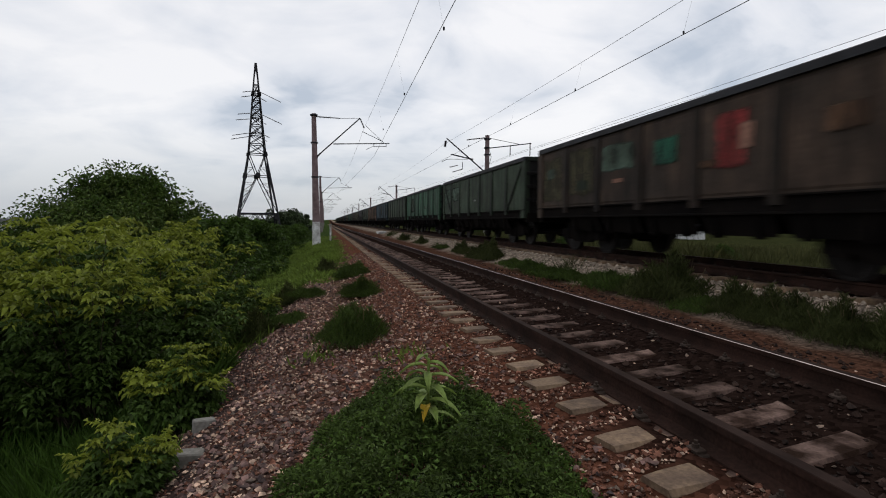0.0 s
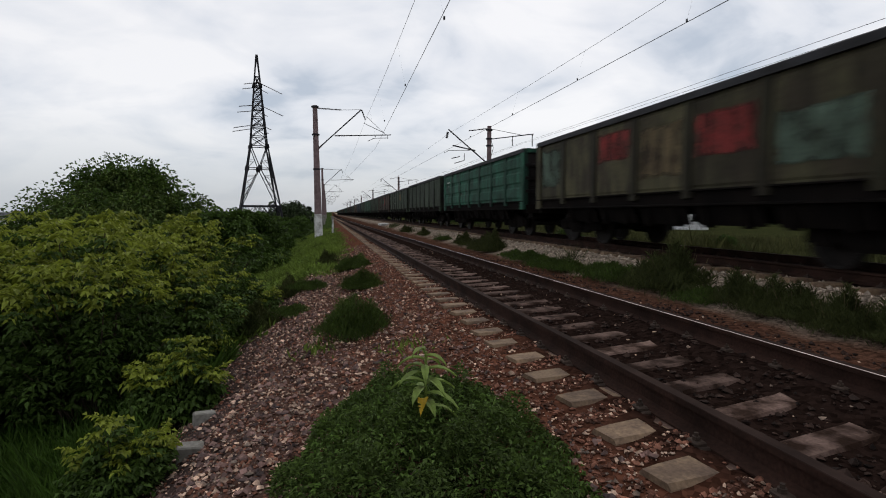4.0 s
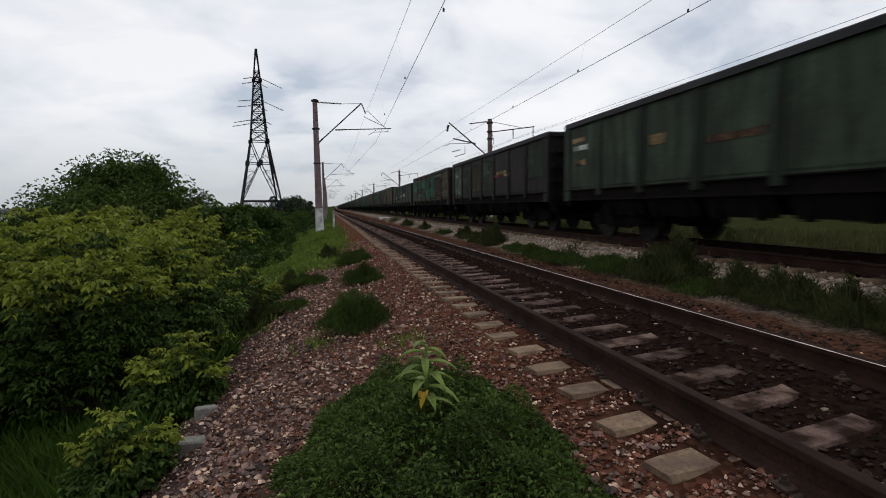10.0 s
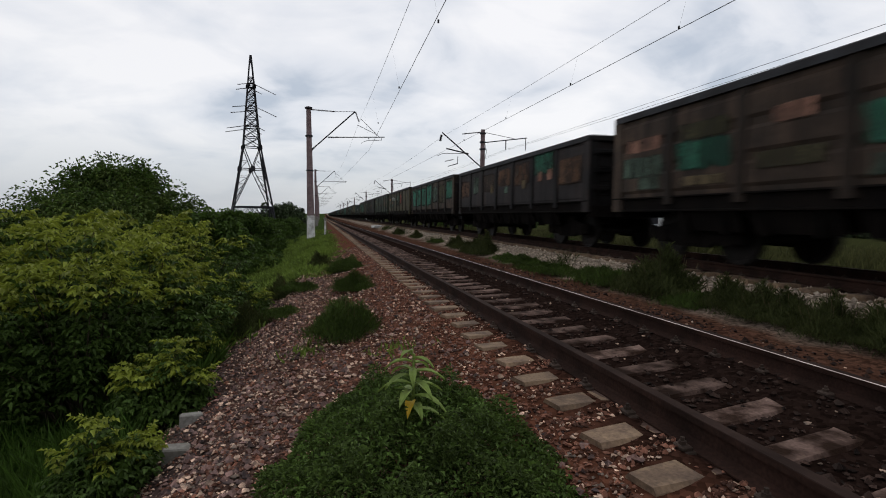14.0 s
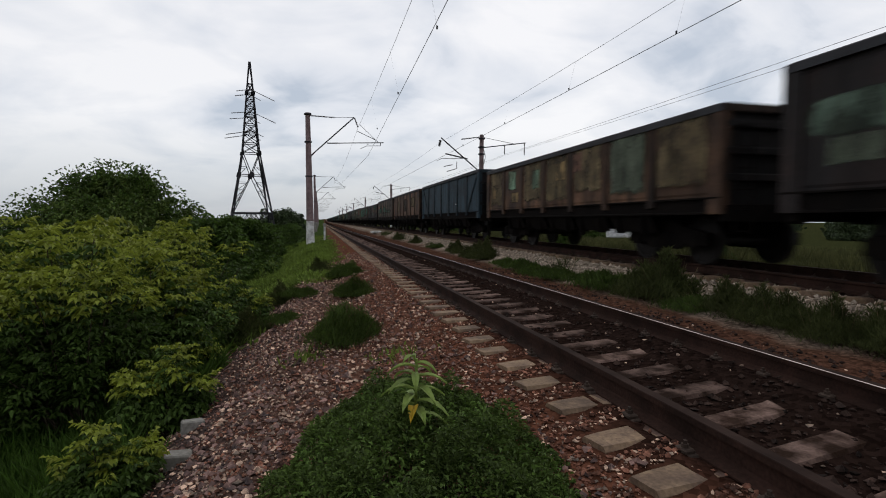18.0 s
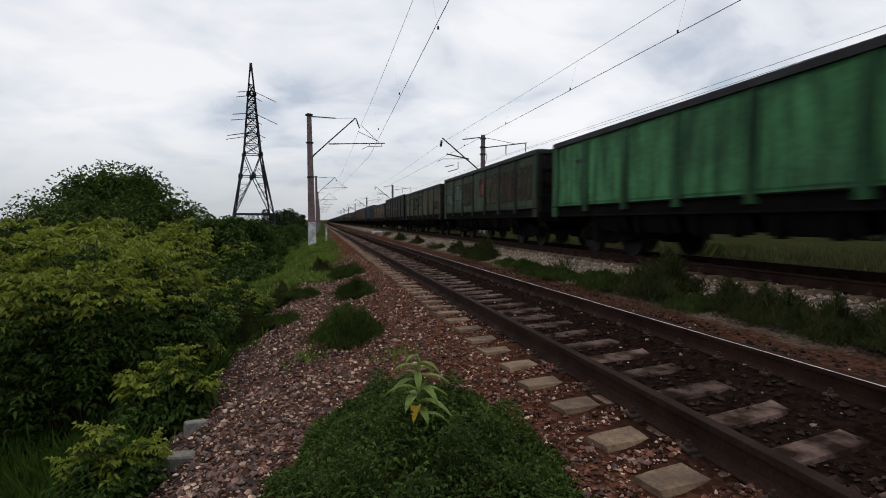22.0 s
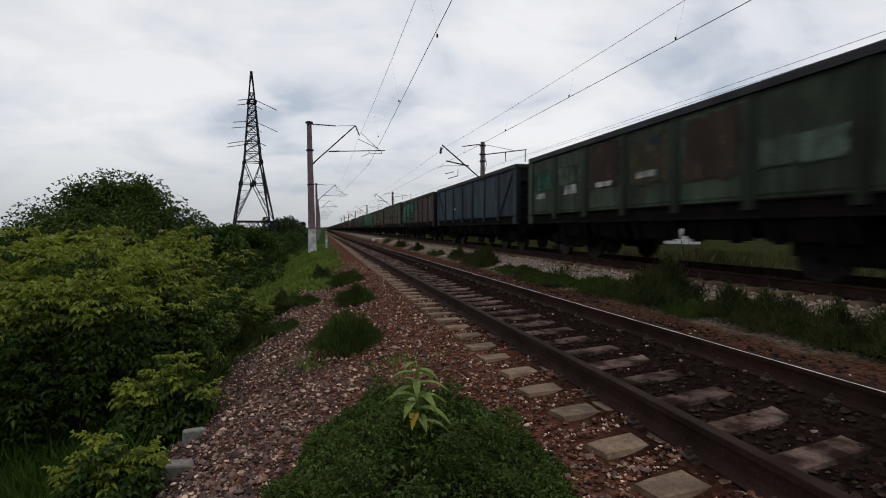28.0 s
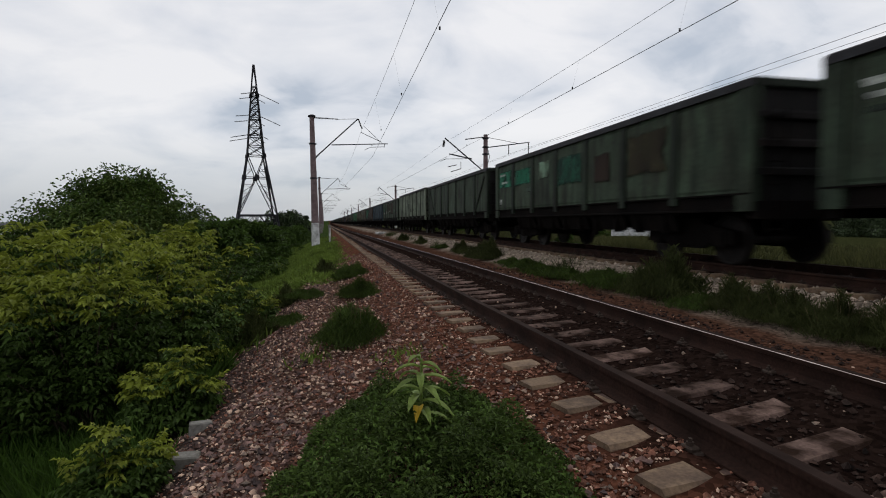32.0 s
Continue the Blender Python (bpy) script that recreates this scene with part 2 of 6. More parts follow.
STONE_GREY = material("grey_ballast_stone", (0.42, 0.34, 0.265), 0.95, var=0.2, scale=9, fine=90, island=0.5, spec=0.15)
BARK = material("brown_bark", (0.06, 0.045, 0.03), 0.9, scale=8, fine=60)
LEAF = material("box_elder_leaf", (0.052, 0.090, 0.017), 0.55, var=0.15, scale=2, island=0.45, bump=0, trans=0.3, amount=0.3, spec=0.12)
LEAF_YOUNG = material("young_yellow_green_leaf", (0.19, 0.225, 0.029), 0.5, var=0.15, scale=2, island=0.35, bump=0, trans=0.35, amount=0.2, spec=0.12)
LEAF_HERB = material("verge_herb_leaf", (0.155, 0.225, 0.044), 0.55, var=0.15, scale=2, island=0.5, bump=0, trans=0.3, spec=0.12)
LEAF_DARK = material("dark_tree_leaf", (0.085, 0.122, 0.028), 0.6, var=0.15, scale=1, island=0.5, bump=0, trans=0.25, amount=0.3, spec=0.12)
LEAF_FAR = material("far_foliage", (0.042, 0.066, 0.022), 0.7, var=0.15, scale=0.4, island=0.5, bump=0, amount=0.4)
GRASS = material("meadow_grass", (0.060, 0.115, 0.018), 0.6, var=0.15, scale=1, island=0.4, bump=0, trans=0.3, spec=0.12)
GRASS_BRIGHT = material("bright_verge_grass", (0.145, 0.205, 0.036), 0.6, var=0.15, scale=1, island=0.4, bump=0, trans=0.3, spec=0.12)
WEED = material("dull_weed_leaf", (0.072, 0.112, 0.024), 0.6, var=0.15, scale=2, island=0.45, bump=0, trans=0.25, spec=0.12)
WEED_TRACK = material("dusty_trackside_weed", (0.074, 0.088, 0.029), 0.7, var=0.15, scale=2, island=0.45, bump=0, trans=0.25, spec=0.1)
WEED_FRESH = material("fresh_weed_leaf", (0.10, 0.165, 0.035), 0.55, var=0.15, scale=2, island=0.4, bump=0, trans=0.3, spec=0.12)
GRASS_PALE = material("pale_olive_grass", (0.092, 0.096, 0.036), 0.7, var=0.15, scale=0.6, island=0.4, bump=0, trans=0.3, spec=0.1)
WEED_DRY = material("dry_weed_stalk", (0.12, 0.09, 0.04), 0.8, var=0.2, island=0.4, bump=0)
PALE_LEAF = material("pale_broad_leaf", (0.21, 0.29, 0.065), 0.55, var=0.12, scale=6, bump=0.1, trans=0.25)
YELLOW_LEAF = material("yellowed_leaf", (0.55, 0.36, 0.02), 0.6, var=0.12, scale=6, bump=0.1, trans=0.2)
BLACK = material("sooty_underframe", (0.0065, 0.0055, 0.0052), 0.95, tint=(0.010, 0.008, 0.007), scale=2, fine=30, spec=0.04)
WHEEL = material("dark_wheel_steel", (0.018, 0.015, 0.014), 0.6, metal=0.6)
HOUSE = material("white_render_wall", (0.6, 0.6, 0.6), 0.9)
ROOF = material("grey_roof", (0.2, 0.2, 0.21), 0.8)


# ---- mesh helpers ----
def mesh_of(name, verts, faces, *mats):
    me = bpy.data.meshes.new(name)
    me.from_pydata([tuple(v) for v in verts], [], [tuple(f) for f in faces])
    for m in mats:
        me.materials.append(m)
    return me


def part(name, data, parent, m=None, label="", kind=""):
    ob = new(name, data)
    ob.parent = parent
    if m is not None:
        ob.matrix_basis = m
    return tagged(ob, label, kind=kind) if (label or kind) else ob


class Build:
    """Collects boxes, tubes and prisms into one mesh."""

    def __init__(self):
        self.v, self.f = [], []

    def box(self, x0, x1, y0, y1, z0, z1, c=0.0):
        """A box with its upright edges and top edges cut by c."""
        b = len(self.v)
        if c <= 0:
            self.v += [(x, y, z) for z in (z0, z1) for x, y in ((x0, y0), (x1, y0), (x1, y1), (x0, y1))]
            self.f += [tuple(b + i for i in q) for q in ((3, 2, 1, 0), (4, 5, 6, 7), (0, 1, 5, 4), (1, 2, 6, 5), (2, 3, 7, 6), (3, 0, 4, 7))]
            return self
        for z, k in ((z0, 0), (z1 - c, 0), (z1, c)):
            self.v += [(x0 + c + k, y0 + k, z), (x1 - c - k, y0 + k, z), (x1 - k, y0 + c + k, z), (x1 - k, y1 - c - k, z), (x1 - c - k, y1 - k, z), (x0 + c + k, y1 - k, z), (x0 + k, y1 - c - k, z), (x0 + k, y0 + c + k, z)]
        self.f += [tuple(b + i for i in range(7, -1, -1)), tuple(b + 16 + i for i in range(8))]
        for r in (0, 8):
            self.f += [(b + r + i, b + r + (i + 1) % 8, b + r + 8 + (i + 1) % 8, b + r + 8 + i) for i in range(8)]
        return self

    def tube(self, p, q, r, r2=None, sides=8):
        p, q = Vector(p), Vector(q)
        d = (q - p).normalized()
        u = d.orthogonal().normalized()
        w = d.cross(u)
        b = len(self.v)
        for c, rr in ((p, r), (q, r if r2 is None else r2)):
            self.v += [tuple(c + (u * math.cos(a) + w * math.sin(a)) * rr) for a in (2 * math.pi * i / sides for i in range(sides))]
        self.f += [(b + i, b + (i + 1) % sides, b + sides + (i + 1) % sides, b + sides + i) for i in range(sides)]
        self.f += [tuple(b + i for i in range(sides - 1, -1, -1)), tuple(b + sides + i for i in range(sides))]
        return self

    def lathe(self, prof, axis, at=(0, 0, 0), sides=20):
        """Turns a profile of (radius, along) about x, y or z."""
        b = len(self.v)
        for r, a in prof:
            for i in range(sides):
                c, s = r * math.cos(2 * math.pi * i / sides), r * math.sin(2 * math.pi * i / sides)
                p = {"x": (a, c, s), "y": (s, a, c), "z": (c, s, a)}[axis]
                self.v.append((p[0] + at[0], p[1] + at[1], p[2] + at[2]))
        for k in range(len(prof) - 1):
            self.f += [(b + k * sides + i, b + k * sides + (i + 1) % sides, b + (k + 1) * sides + (i + 1) % sides, b + (k + 1) * sides + i) for i in range(sides)]
        return self

    def prism(self, shape, y0, y1):
        """Pushes a shape in x and z along y."""
        b, k = len(self.v), len(shape)
        self.v += [(x, y, z) for y in (y0, y1) for x, z in shape]
        self.f += [(b + i, b + (i + 1) % k, b + k + (i + 1) % k, b + k + i) for i in range(k)]
        self.f += [tuple(b + i for i in range(k - 1, -1, -1)), tuple(b + k + i for i in range(k))]
        return self

    def mesh(self, name, *mats):
        return mesh_of(name, self.v, self.f, *mats)


def thing(name, label, category, m, group="", kind=""):
    ob = new(name)
    ob.matrix_basis = m
    ob.empty_display_size = 0.2
    return tagged(ob, label, category, group, kind)


# ---- ground ----
PROFILE = [(-400, -3.0), (-60, -2.6), (-14, -2.3), (-8, -2.0), (-6.2, -1.6), (-5, -1.15), (-4.2, -0.76), (-3.5, -0.40), (-2.6, -0.28), (-1.9, -0.13), (-1.45, -0.045), (-1.05, -0.018), (-0.95, 0.005), (-0.88, -0.01), (-0.7, -0.03), (-0.5, -0.07), (0.25, -0.075), (0.48, -0.01), (0.7, 0.02), (0.88, -0.01), (0.95, 0.005), (1.05, -0.03), (1.4, -0.08),
           (2.0, -0.16), (2.8, -0.14), (3.3, 0.0), (3.7, 0.19), (6.6, 0.19), (7.4, -0.1), (9, -0.4), (14, -0.6), (60, -0.8), (400, -1.5)]


# the line falls gently away from the camera and bears a little to the left
FALL_1, BEAR_1, FALL_2, BEAR_2 = 0.0072, 0.0068, 0.0045, 0.0045


def bed_1(y):
    """Where the near track's middle lies and how far its bed stands off the level."""
    y = min(y, 600)
    return -0.088 - BEAR_1 * y, 0.05 - FALL_1 * y


def bed_2(y):
    y = min(y, 600)
    return 0.03 - BEAR_2 * y, 0.06 - FALL_2 * y


def gz(x, y):
    """The height of the ground."""
    k = float(np.interp(x, (2.0, 3.6), (0, 1)))
    (x1, z1), (x2, z2) = bed_1(y), bed_2(y)
    near = max(float(np.interp(x, (-3.2, -2.2, 2.2, 3.2), (0, 1, 1, 0))), float(np.interp(x, (2.6, 3.4), (0, 1))), float(np.interp(y, (12, 40), (0, 1))))
    x -= near * (x1 * (1 - k) + x2 * k)
    z = float(np.interp(x, [p[0] for p in PROFILE], [p[1] for p in PROFILE])) + z1 * (1 - k) + z2 * k
    if y > 14 and x < -2.4:
        k = min(1.0, (y - 14) / 20)
        z = z + k * (max(z, -1.2 + z1) - z) * (1.0 if x > -6 else max(0.0, 1 - (-6 - x) / 10))
    rough = 0.05 if (x < -1.6 or 1.6 < x < 3.4 or x > 7) else 0.012
    return z + rough * noise.noise((x * 1.3, y * 1.3, 0)) + 0.4 * rough * noise.noise((x * 5, y * 5, 3))


def build_ground():
    xs = list(np.concatenate([[-3000, -1200, -400, -150, -70, -35, -22, -16, -12], np.arange(-10, -5, 0.4), np.arange(-5, 9, 0.14), [9.5, 11, 14, 20, 30, 60, 150, 400, 1200, 3000]]))
    ys = list(np.concatenate([[-600, -120, -40, -15, -6, -2], np.arange(-1, 16, 0.16), np.arange(16, 60, 0.9), np.arange(60, 200, 12), [220, 300, 450, 700, 1200, 2200, 4000]]))
    v = [(x, y, gz(x, y)) for y in ys for x in xs]
    w = len(xs)
    f = [(j * w + i, j * w + i + 1, (j + 1) * w + i + 1, (j + 1) * w + i) for j in range(len(ys) - 1) for i in range(w - 1)]
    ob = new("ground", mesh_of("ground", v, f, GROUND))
    ob.data.polygons.foreach_set("use_smooth", [True] * len(f))
    return tagged(ob, "railway embankment ground of reddish ballast, dirt and grass", "ground", kind="structure")


ground = build_ground()

# ---- tracks ----
RAIL = [(-0.075, 0.0), (0.075, 0.0), (0.075, 0.011), (0.02, 0.03), (0.009, 0.045), (0.009, 0.13), (0.036, 0.14), (0.0365, 0.1745), (0.0335, 0.179), (0.012, 0.1797), (-0.012, 0.1797), (-0.0335, 0.179), (-0.0365, 0.1745), (-0.036, 0.14), (-0.009, 0.13), (-0.009, 0.045), (-0.02, 0.03), (-0.075, 0.011)]
GAUGE = 0.797
SLEEPER_STEP, SLEEPER_Y, SKEW = 0.549, 2.50, 12.0


def sleeper_mesh():
    """A concrete sleeper, deeper under the rails, with sloping ends."""
    st = [(-1.35, 0.034, 0.10), (-1.24, 0.034, 0.11), (-0.94, 0.026, 0.12), (-0.55, -0.012, 0.13), (-0.35, -0.03, 0.115), (0.35, -0.03, 0.115), (0.55, -0.012, 0.13), (0.94, 0.026, 0.12), (1.24, 0.034, 0.11), (1.35, 0.034, 0.10)]
    v, f = [], []
    for x, z, h in st:
        z = z - 0.02
        v += [(x, -h - 0.02, -0.2), (x, -h, z - 0.025), (x, -h + 0.02, z), (x, h - 0.02, z), (x, h, z - 0.025), (x, h + 0.02, -0.2)]
    for k in range(len(st) - 1):
        f += [(k * 6 + i, k * 6 + i + 1, k * 6 + 7 + i, k * 6 + 6 + i) for i in range(5)]
    f += [tuple(range(5, -1, -1)), tuple(range(len(v) - 6, len(v)))]
    me = mesh_of("sleeper", v, f, CONCRETE, CONCRETE_DIRTY)
    for p in me.polygons:
        if abs(p.center.x) < 0.9:
            p.material_index = 1
    return me


def clip_mesh():
    b = Build()
    b.box(-0.13, 0.13, -0.07, 0.07, -0.03, 0.012, 0.008)
    for s in (-1, 1):
        b.box(s * 0.105 - 0.035, s * 0.105 + 0.035, -0.045, 0.045, 0.012, 0.035, 0.008)
        b.tube((s * 0.108, 0, 0.03), (s * 0.108, 0, 0.075), 0.012, sides=6)
        b.tube((s * 0.108, 0, 0.035), (s * 0.108, 0, 0.055), 0.022, sides=6)
    return b.mesh("rail_clip", CLIP)


SLEEPER, CLIPS = sleeper_mesh(), clip_mesh()


def track(name, x, z, y_first, label, near, cant=0.0, skew=0.0):
    fall, bear = (FALL_1, BEAR_1) if near > 100 else (FALL_2, BEAR_2)
    t = thing(name, label, "railway track", pose(x, 0, z, -math.degrees(fall), cant, math.degrees(bear)), kind="structure")
    for s in (-1, 1):
        me = Build().prism(RAIL, -150, 1500).mesh("rail", RAIL_SIDE, RAIL_TOP, RAIL_WORN if s * (near - 100) < 0 else RAIL_SHINY)
        for p in me.polygons:
            if abs(p.normal.z) > 0.3 and p.center.z > 0.16:
                p.material_index = 2 if p.center.x * s < -0.025 else 1
        part("rail", me, t, pose(s * 0.792, 0, 0), "long steel rail with a worn head")
    rest_v, rest_f = [], []
    base_v, base_f = [tuple(v.co) for v in SLEEPER.vertices], [tuple(p.vertices) for p in SLEEPER.polygons]
    rnd = random.Random(4)
    for k in range(-40, 900):
        y = y_first + k * SLEEPER_STEP + rnd.uniform(-0.015, 0.015)
        tilt = skew + rnd.uniform(-0.9, 0.9)
        if -6 <= k < near:
            part("sleeper", SLEEPER, t, pose(rnd.uniform(-0.02, 0.02), y, rnd.uniform(-0.008, 0.004), 0, 0, tilt))
            if k < 30:
                for s in (-1, 1):
                    part("rail_clip", CLIPS, t, pose(s * GAUGE, y, 0.0))
        else:
            b = len(rest_v)
            rest_v += [(px, py + y + px * math.tan(radians(skew)), pz) for px, py, pz in base_v]
            rest_f += [tuple(i + b for i in f) for f in base_f]
    part("far_sleeper", mesh_of("far_sleepers", rest_v, rest_f, CONCRETE), t, kind="stuff")
    return t


track("railway_track_1", -0.088, 0.05, SLEEPER_Y - SLEEPER_STEP * 4, "near railway track with worn steel rails on concrete sleepers", 190, -0.5, SKEW)
TRACK2_X, TRACK2_Z = 5.15, 0.26
track("railway_track_2", TRACK2_X + 0.03, TRACK2_Z + 0.06, 0.2, "far railway track on concrete sleepers in pale ballast", 90)

# ---- freight train ----
PITCH = 14.1
WAGON_X, WAGON_Z = TRACK2_X, TRACK2_Z + 0.18
TOP, SILL, HALF, SIDE = 3.07, 1.12, 6.45, 1.55
WHEEL_R = 0.475


def travelled(t):
    """How far up the line the front end of the first marked wagon stands."""
    return 15.93 + 14.33 * t - 0.03845 * t * t - 0.000188 * t ** 3


def on_line(y):
    """The pose of a wagon whose middle stands at y."""
    return pose(WAGON_X + 0.03 - BEAR_2 * y, y, WAGON_Z + 0.06 - FALL_2 * y, -math.degrees(FALL_2), 0, math.degrees(BEAR_2))


def paint(name, col, rust=(0.06, 0.035, 0.022), amount=0.45):
    return material(name, col, 0.78, var=0.22, scale=1.1, fine=14, tint=rust, amount=amount, bump=0.15, spec=0.2, per_object=0.25, streak=0.5)


def shade(c, k):
    return tuple(v * k for v in c)


HUES = {
    "green": ("dark_green", (0.027, 0.040, 0.025), (0.020, 0.025, 0.016), 0.45), "bright": ("bright_green", (0.030, 0.100, 0.040), (0.022, 0.062, 0.028), 0.35),
    "teal": ("teal_green", (0.018, 0.072, 0.045), (0.014, 0.040, 0.028), 0.4), "brown": ("brown", (0.040, 0.026, 0.018), (0.022, 0.016, 0.012), 0.45),
    "rust": ("rusty_brown", (0.085, 0.046, 0.027), (0.034, 0.020, 0.014), 0.5), "olive": ("olive_brown", (0.044, 0.040, 0.021), (0.026, 0.021, 0.013), 0.45),
    "black": ("sooty_black", (0.012, 0.010, 0.010), (0.020, 0.013, 0.011), 0.3), "blue": ("slate_blue", (0.016, 0.029, 0.038), (0.014, 0.020, 0.025), 0.3),
    "grey": ("pale_grey_green", (0.105, 0.125, 0.088), (0.062, 0.072, 0.052), 0.4), "turquoise": ("turquoise", (0.036, 0.158, 0.105), (0.020, 0.060, 0.042), 0.4),
    "tan": ("faded_tan", (0.115, 0.088, 0.048), (0.050, 0.036, 0.022), 0.45), "sage": ("faded_sage", (0.070, 0.100, 0.075), (0.028, 0.036, 0.026), 0.58), "ochre": ("ochre", (0.095, 0.082, 0.020), (0.045, 0.036, 0.016), 0.4),
    "red": ("red", (0.17, 0.028, 0.026), (0.07, 0.022, 0.018), 0.5), "white": ("white", (0.40, 0.42, 0.38), (0.05, 0.06, 0.048), 0.62), "cream": ("cream", (0.28, 0.19, 0.085), (0.05, 0.04, 0.025), 0.55),
    "emerald": ("emerald_green", (0.020, 0.150, 0.082), (0.014, 0.062, 0.040), 0.42), "mint": ("faded_mint", (0.17, 0.26, 0.18), (0.07, 0.09, 0.06), 0.45), "mid": ("mid_green", (0.026, 0.062, 0.036), (0.020, 0.040, 0.025), 0.4),
    "pink": ("faded_pink", (0.20, 0.105, 0.075), (0.07, 0.04, 0.03), 0.45),
}
PAINTS = {k: paint(n + "_wagon_paint", shade(c, 1.38), shade(r, 1.25), a) for k, (n, c, r, a) in HUES.items()}
# post paint: each panel hue darkened, shade and dirt both put into the colour
SHADED_GRIMY = {k: paint("shaded_grimy_" + n + "_post_paint", shade(c, 0.56), shade(r, 0.54), a) for k, (n, c, r, a) in HUES.items()}
# top rails toned blue-grey, the sky's reflection put into their colour
RAIL_SKY_SHEEN = material("sky_sheen_blue_grey_top_rail", (0.036, 0.036, 0.040), 0.7, var=0.2, scale=1.5, fine=20, tint=(0.022, 0.021, 0.022), spec=0.15)
STEP = (2 * HALF - 0.3) / 7
WORN = {}


def worn_paint(hue):
    """A faded coat, flaked off in spots and along its edges so that the wagon's own colour shows."""
    if hue in WORN:
        return WORN[hue]
    mat = material("worn_" + HUES[hue][0] + "_paint", shade(HUES[hue][1], 1.1), 0.8, var=0.3, scale=2.2, fine=18, tint=shade(HUES[hue][2], 1.1), amount=0.45, bump=0.15, spec=0.15, per_object=0.2, streak=0.5)
    nt = mat.node_tree
    n, l = nt.nodes.new, nt.links.new
    co, sep = n("ShaderNodeTexCoord"), n("ShaderNodeSeparateXYZ")
    l(co.outputs["Generated"], sep.inputs[0])
    near = None
    for axis, width in ((1, 0.10), (2, 0.15)):
        a = n("ShaderNodeMath"); a.operation = "PINGPONG"; a.inputs[1].default_value = 0.5
        l(sep.outputs[axis], a.inputs[0])
        r = n("ShaderNodeMapRange"); r.inputs["From Max"].default_value = width
        l(a.outputs[0], r.inputs[0])
        if near is None:
            near = r.outputs[0]
        else:
            m = n("ShaderNodeMath"); m.operation = "MINIMUM"
            l(near, m.inputs[0]); l(r.outputs[0], m.inputs[1])
            near = m.outputs[0]
    info = n("ShaderNodeObjectInfo")
    sc = n("ShaderNodeVectorMath"); sc.operation = "SCALE"; sc.inputs[0].default_value = (23, 11, 37)
    l(info.outputs["Random"], sc.inputs["Scale"])
    add = n("ShaderNodeVectorMath"); l(co.outputs["Object"], add.inputs[0]); l(sc.outputs[0], add.inputs[1])
    ns = n("ShaderNodeTexNoise"); ns.inputs["Scale"].default_value, ns.inputs["Detail"].default_value, ns.inputs["Roughness"].default_value = 3.2, 8, 0.66
    l(add.outputs[0], ns.inputs["Vector"])
    total = n("ShaderNodeMath"); total.operation = "MULTIPLY_ADD"; total.inputs[1].default_value = 0.36
    l(near, total.inputs[0]); l(ns.outputs[0], total.inputs[2])
    cover = n("ShaderNodeMapRange"); cover.interpolation_type = "SMOOTHSTEP"
    cover.inputs["From Min"].default_value, cover.inputs["From Max"].default_value = 0.56, 0.80
    cover.inputs["To Max"].default_value = 0.85
    l(total.outputs[0], cover.inputs[0])
    bare, mix = n("ShaderNodeBsdfTransparent"), n("ShaderNodeMixShader")
    l(cover.outputs[0], mix.inputs[0]); l(bare.outputs[0], mix.inputs[1]); l(nt.nodes["Principled BSDF"].outputs[0], mix.inputs[2])
    l(mix.outputs[0], nt.nodes["Material Output"].inputs[0])
    WORN[hue] = mat
    return mat


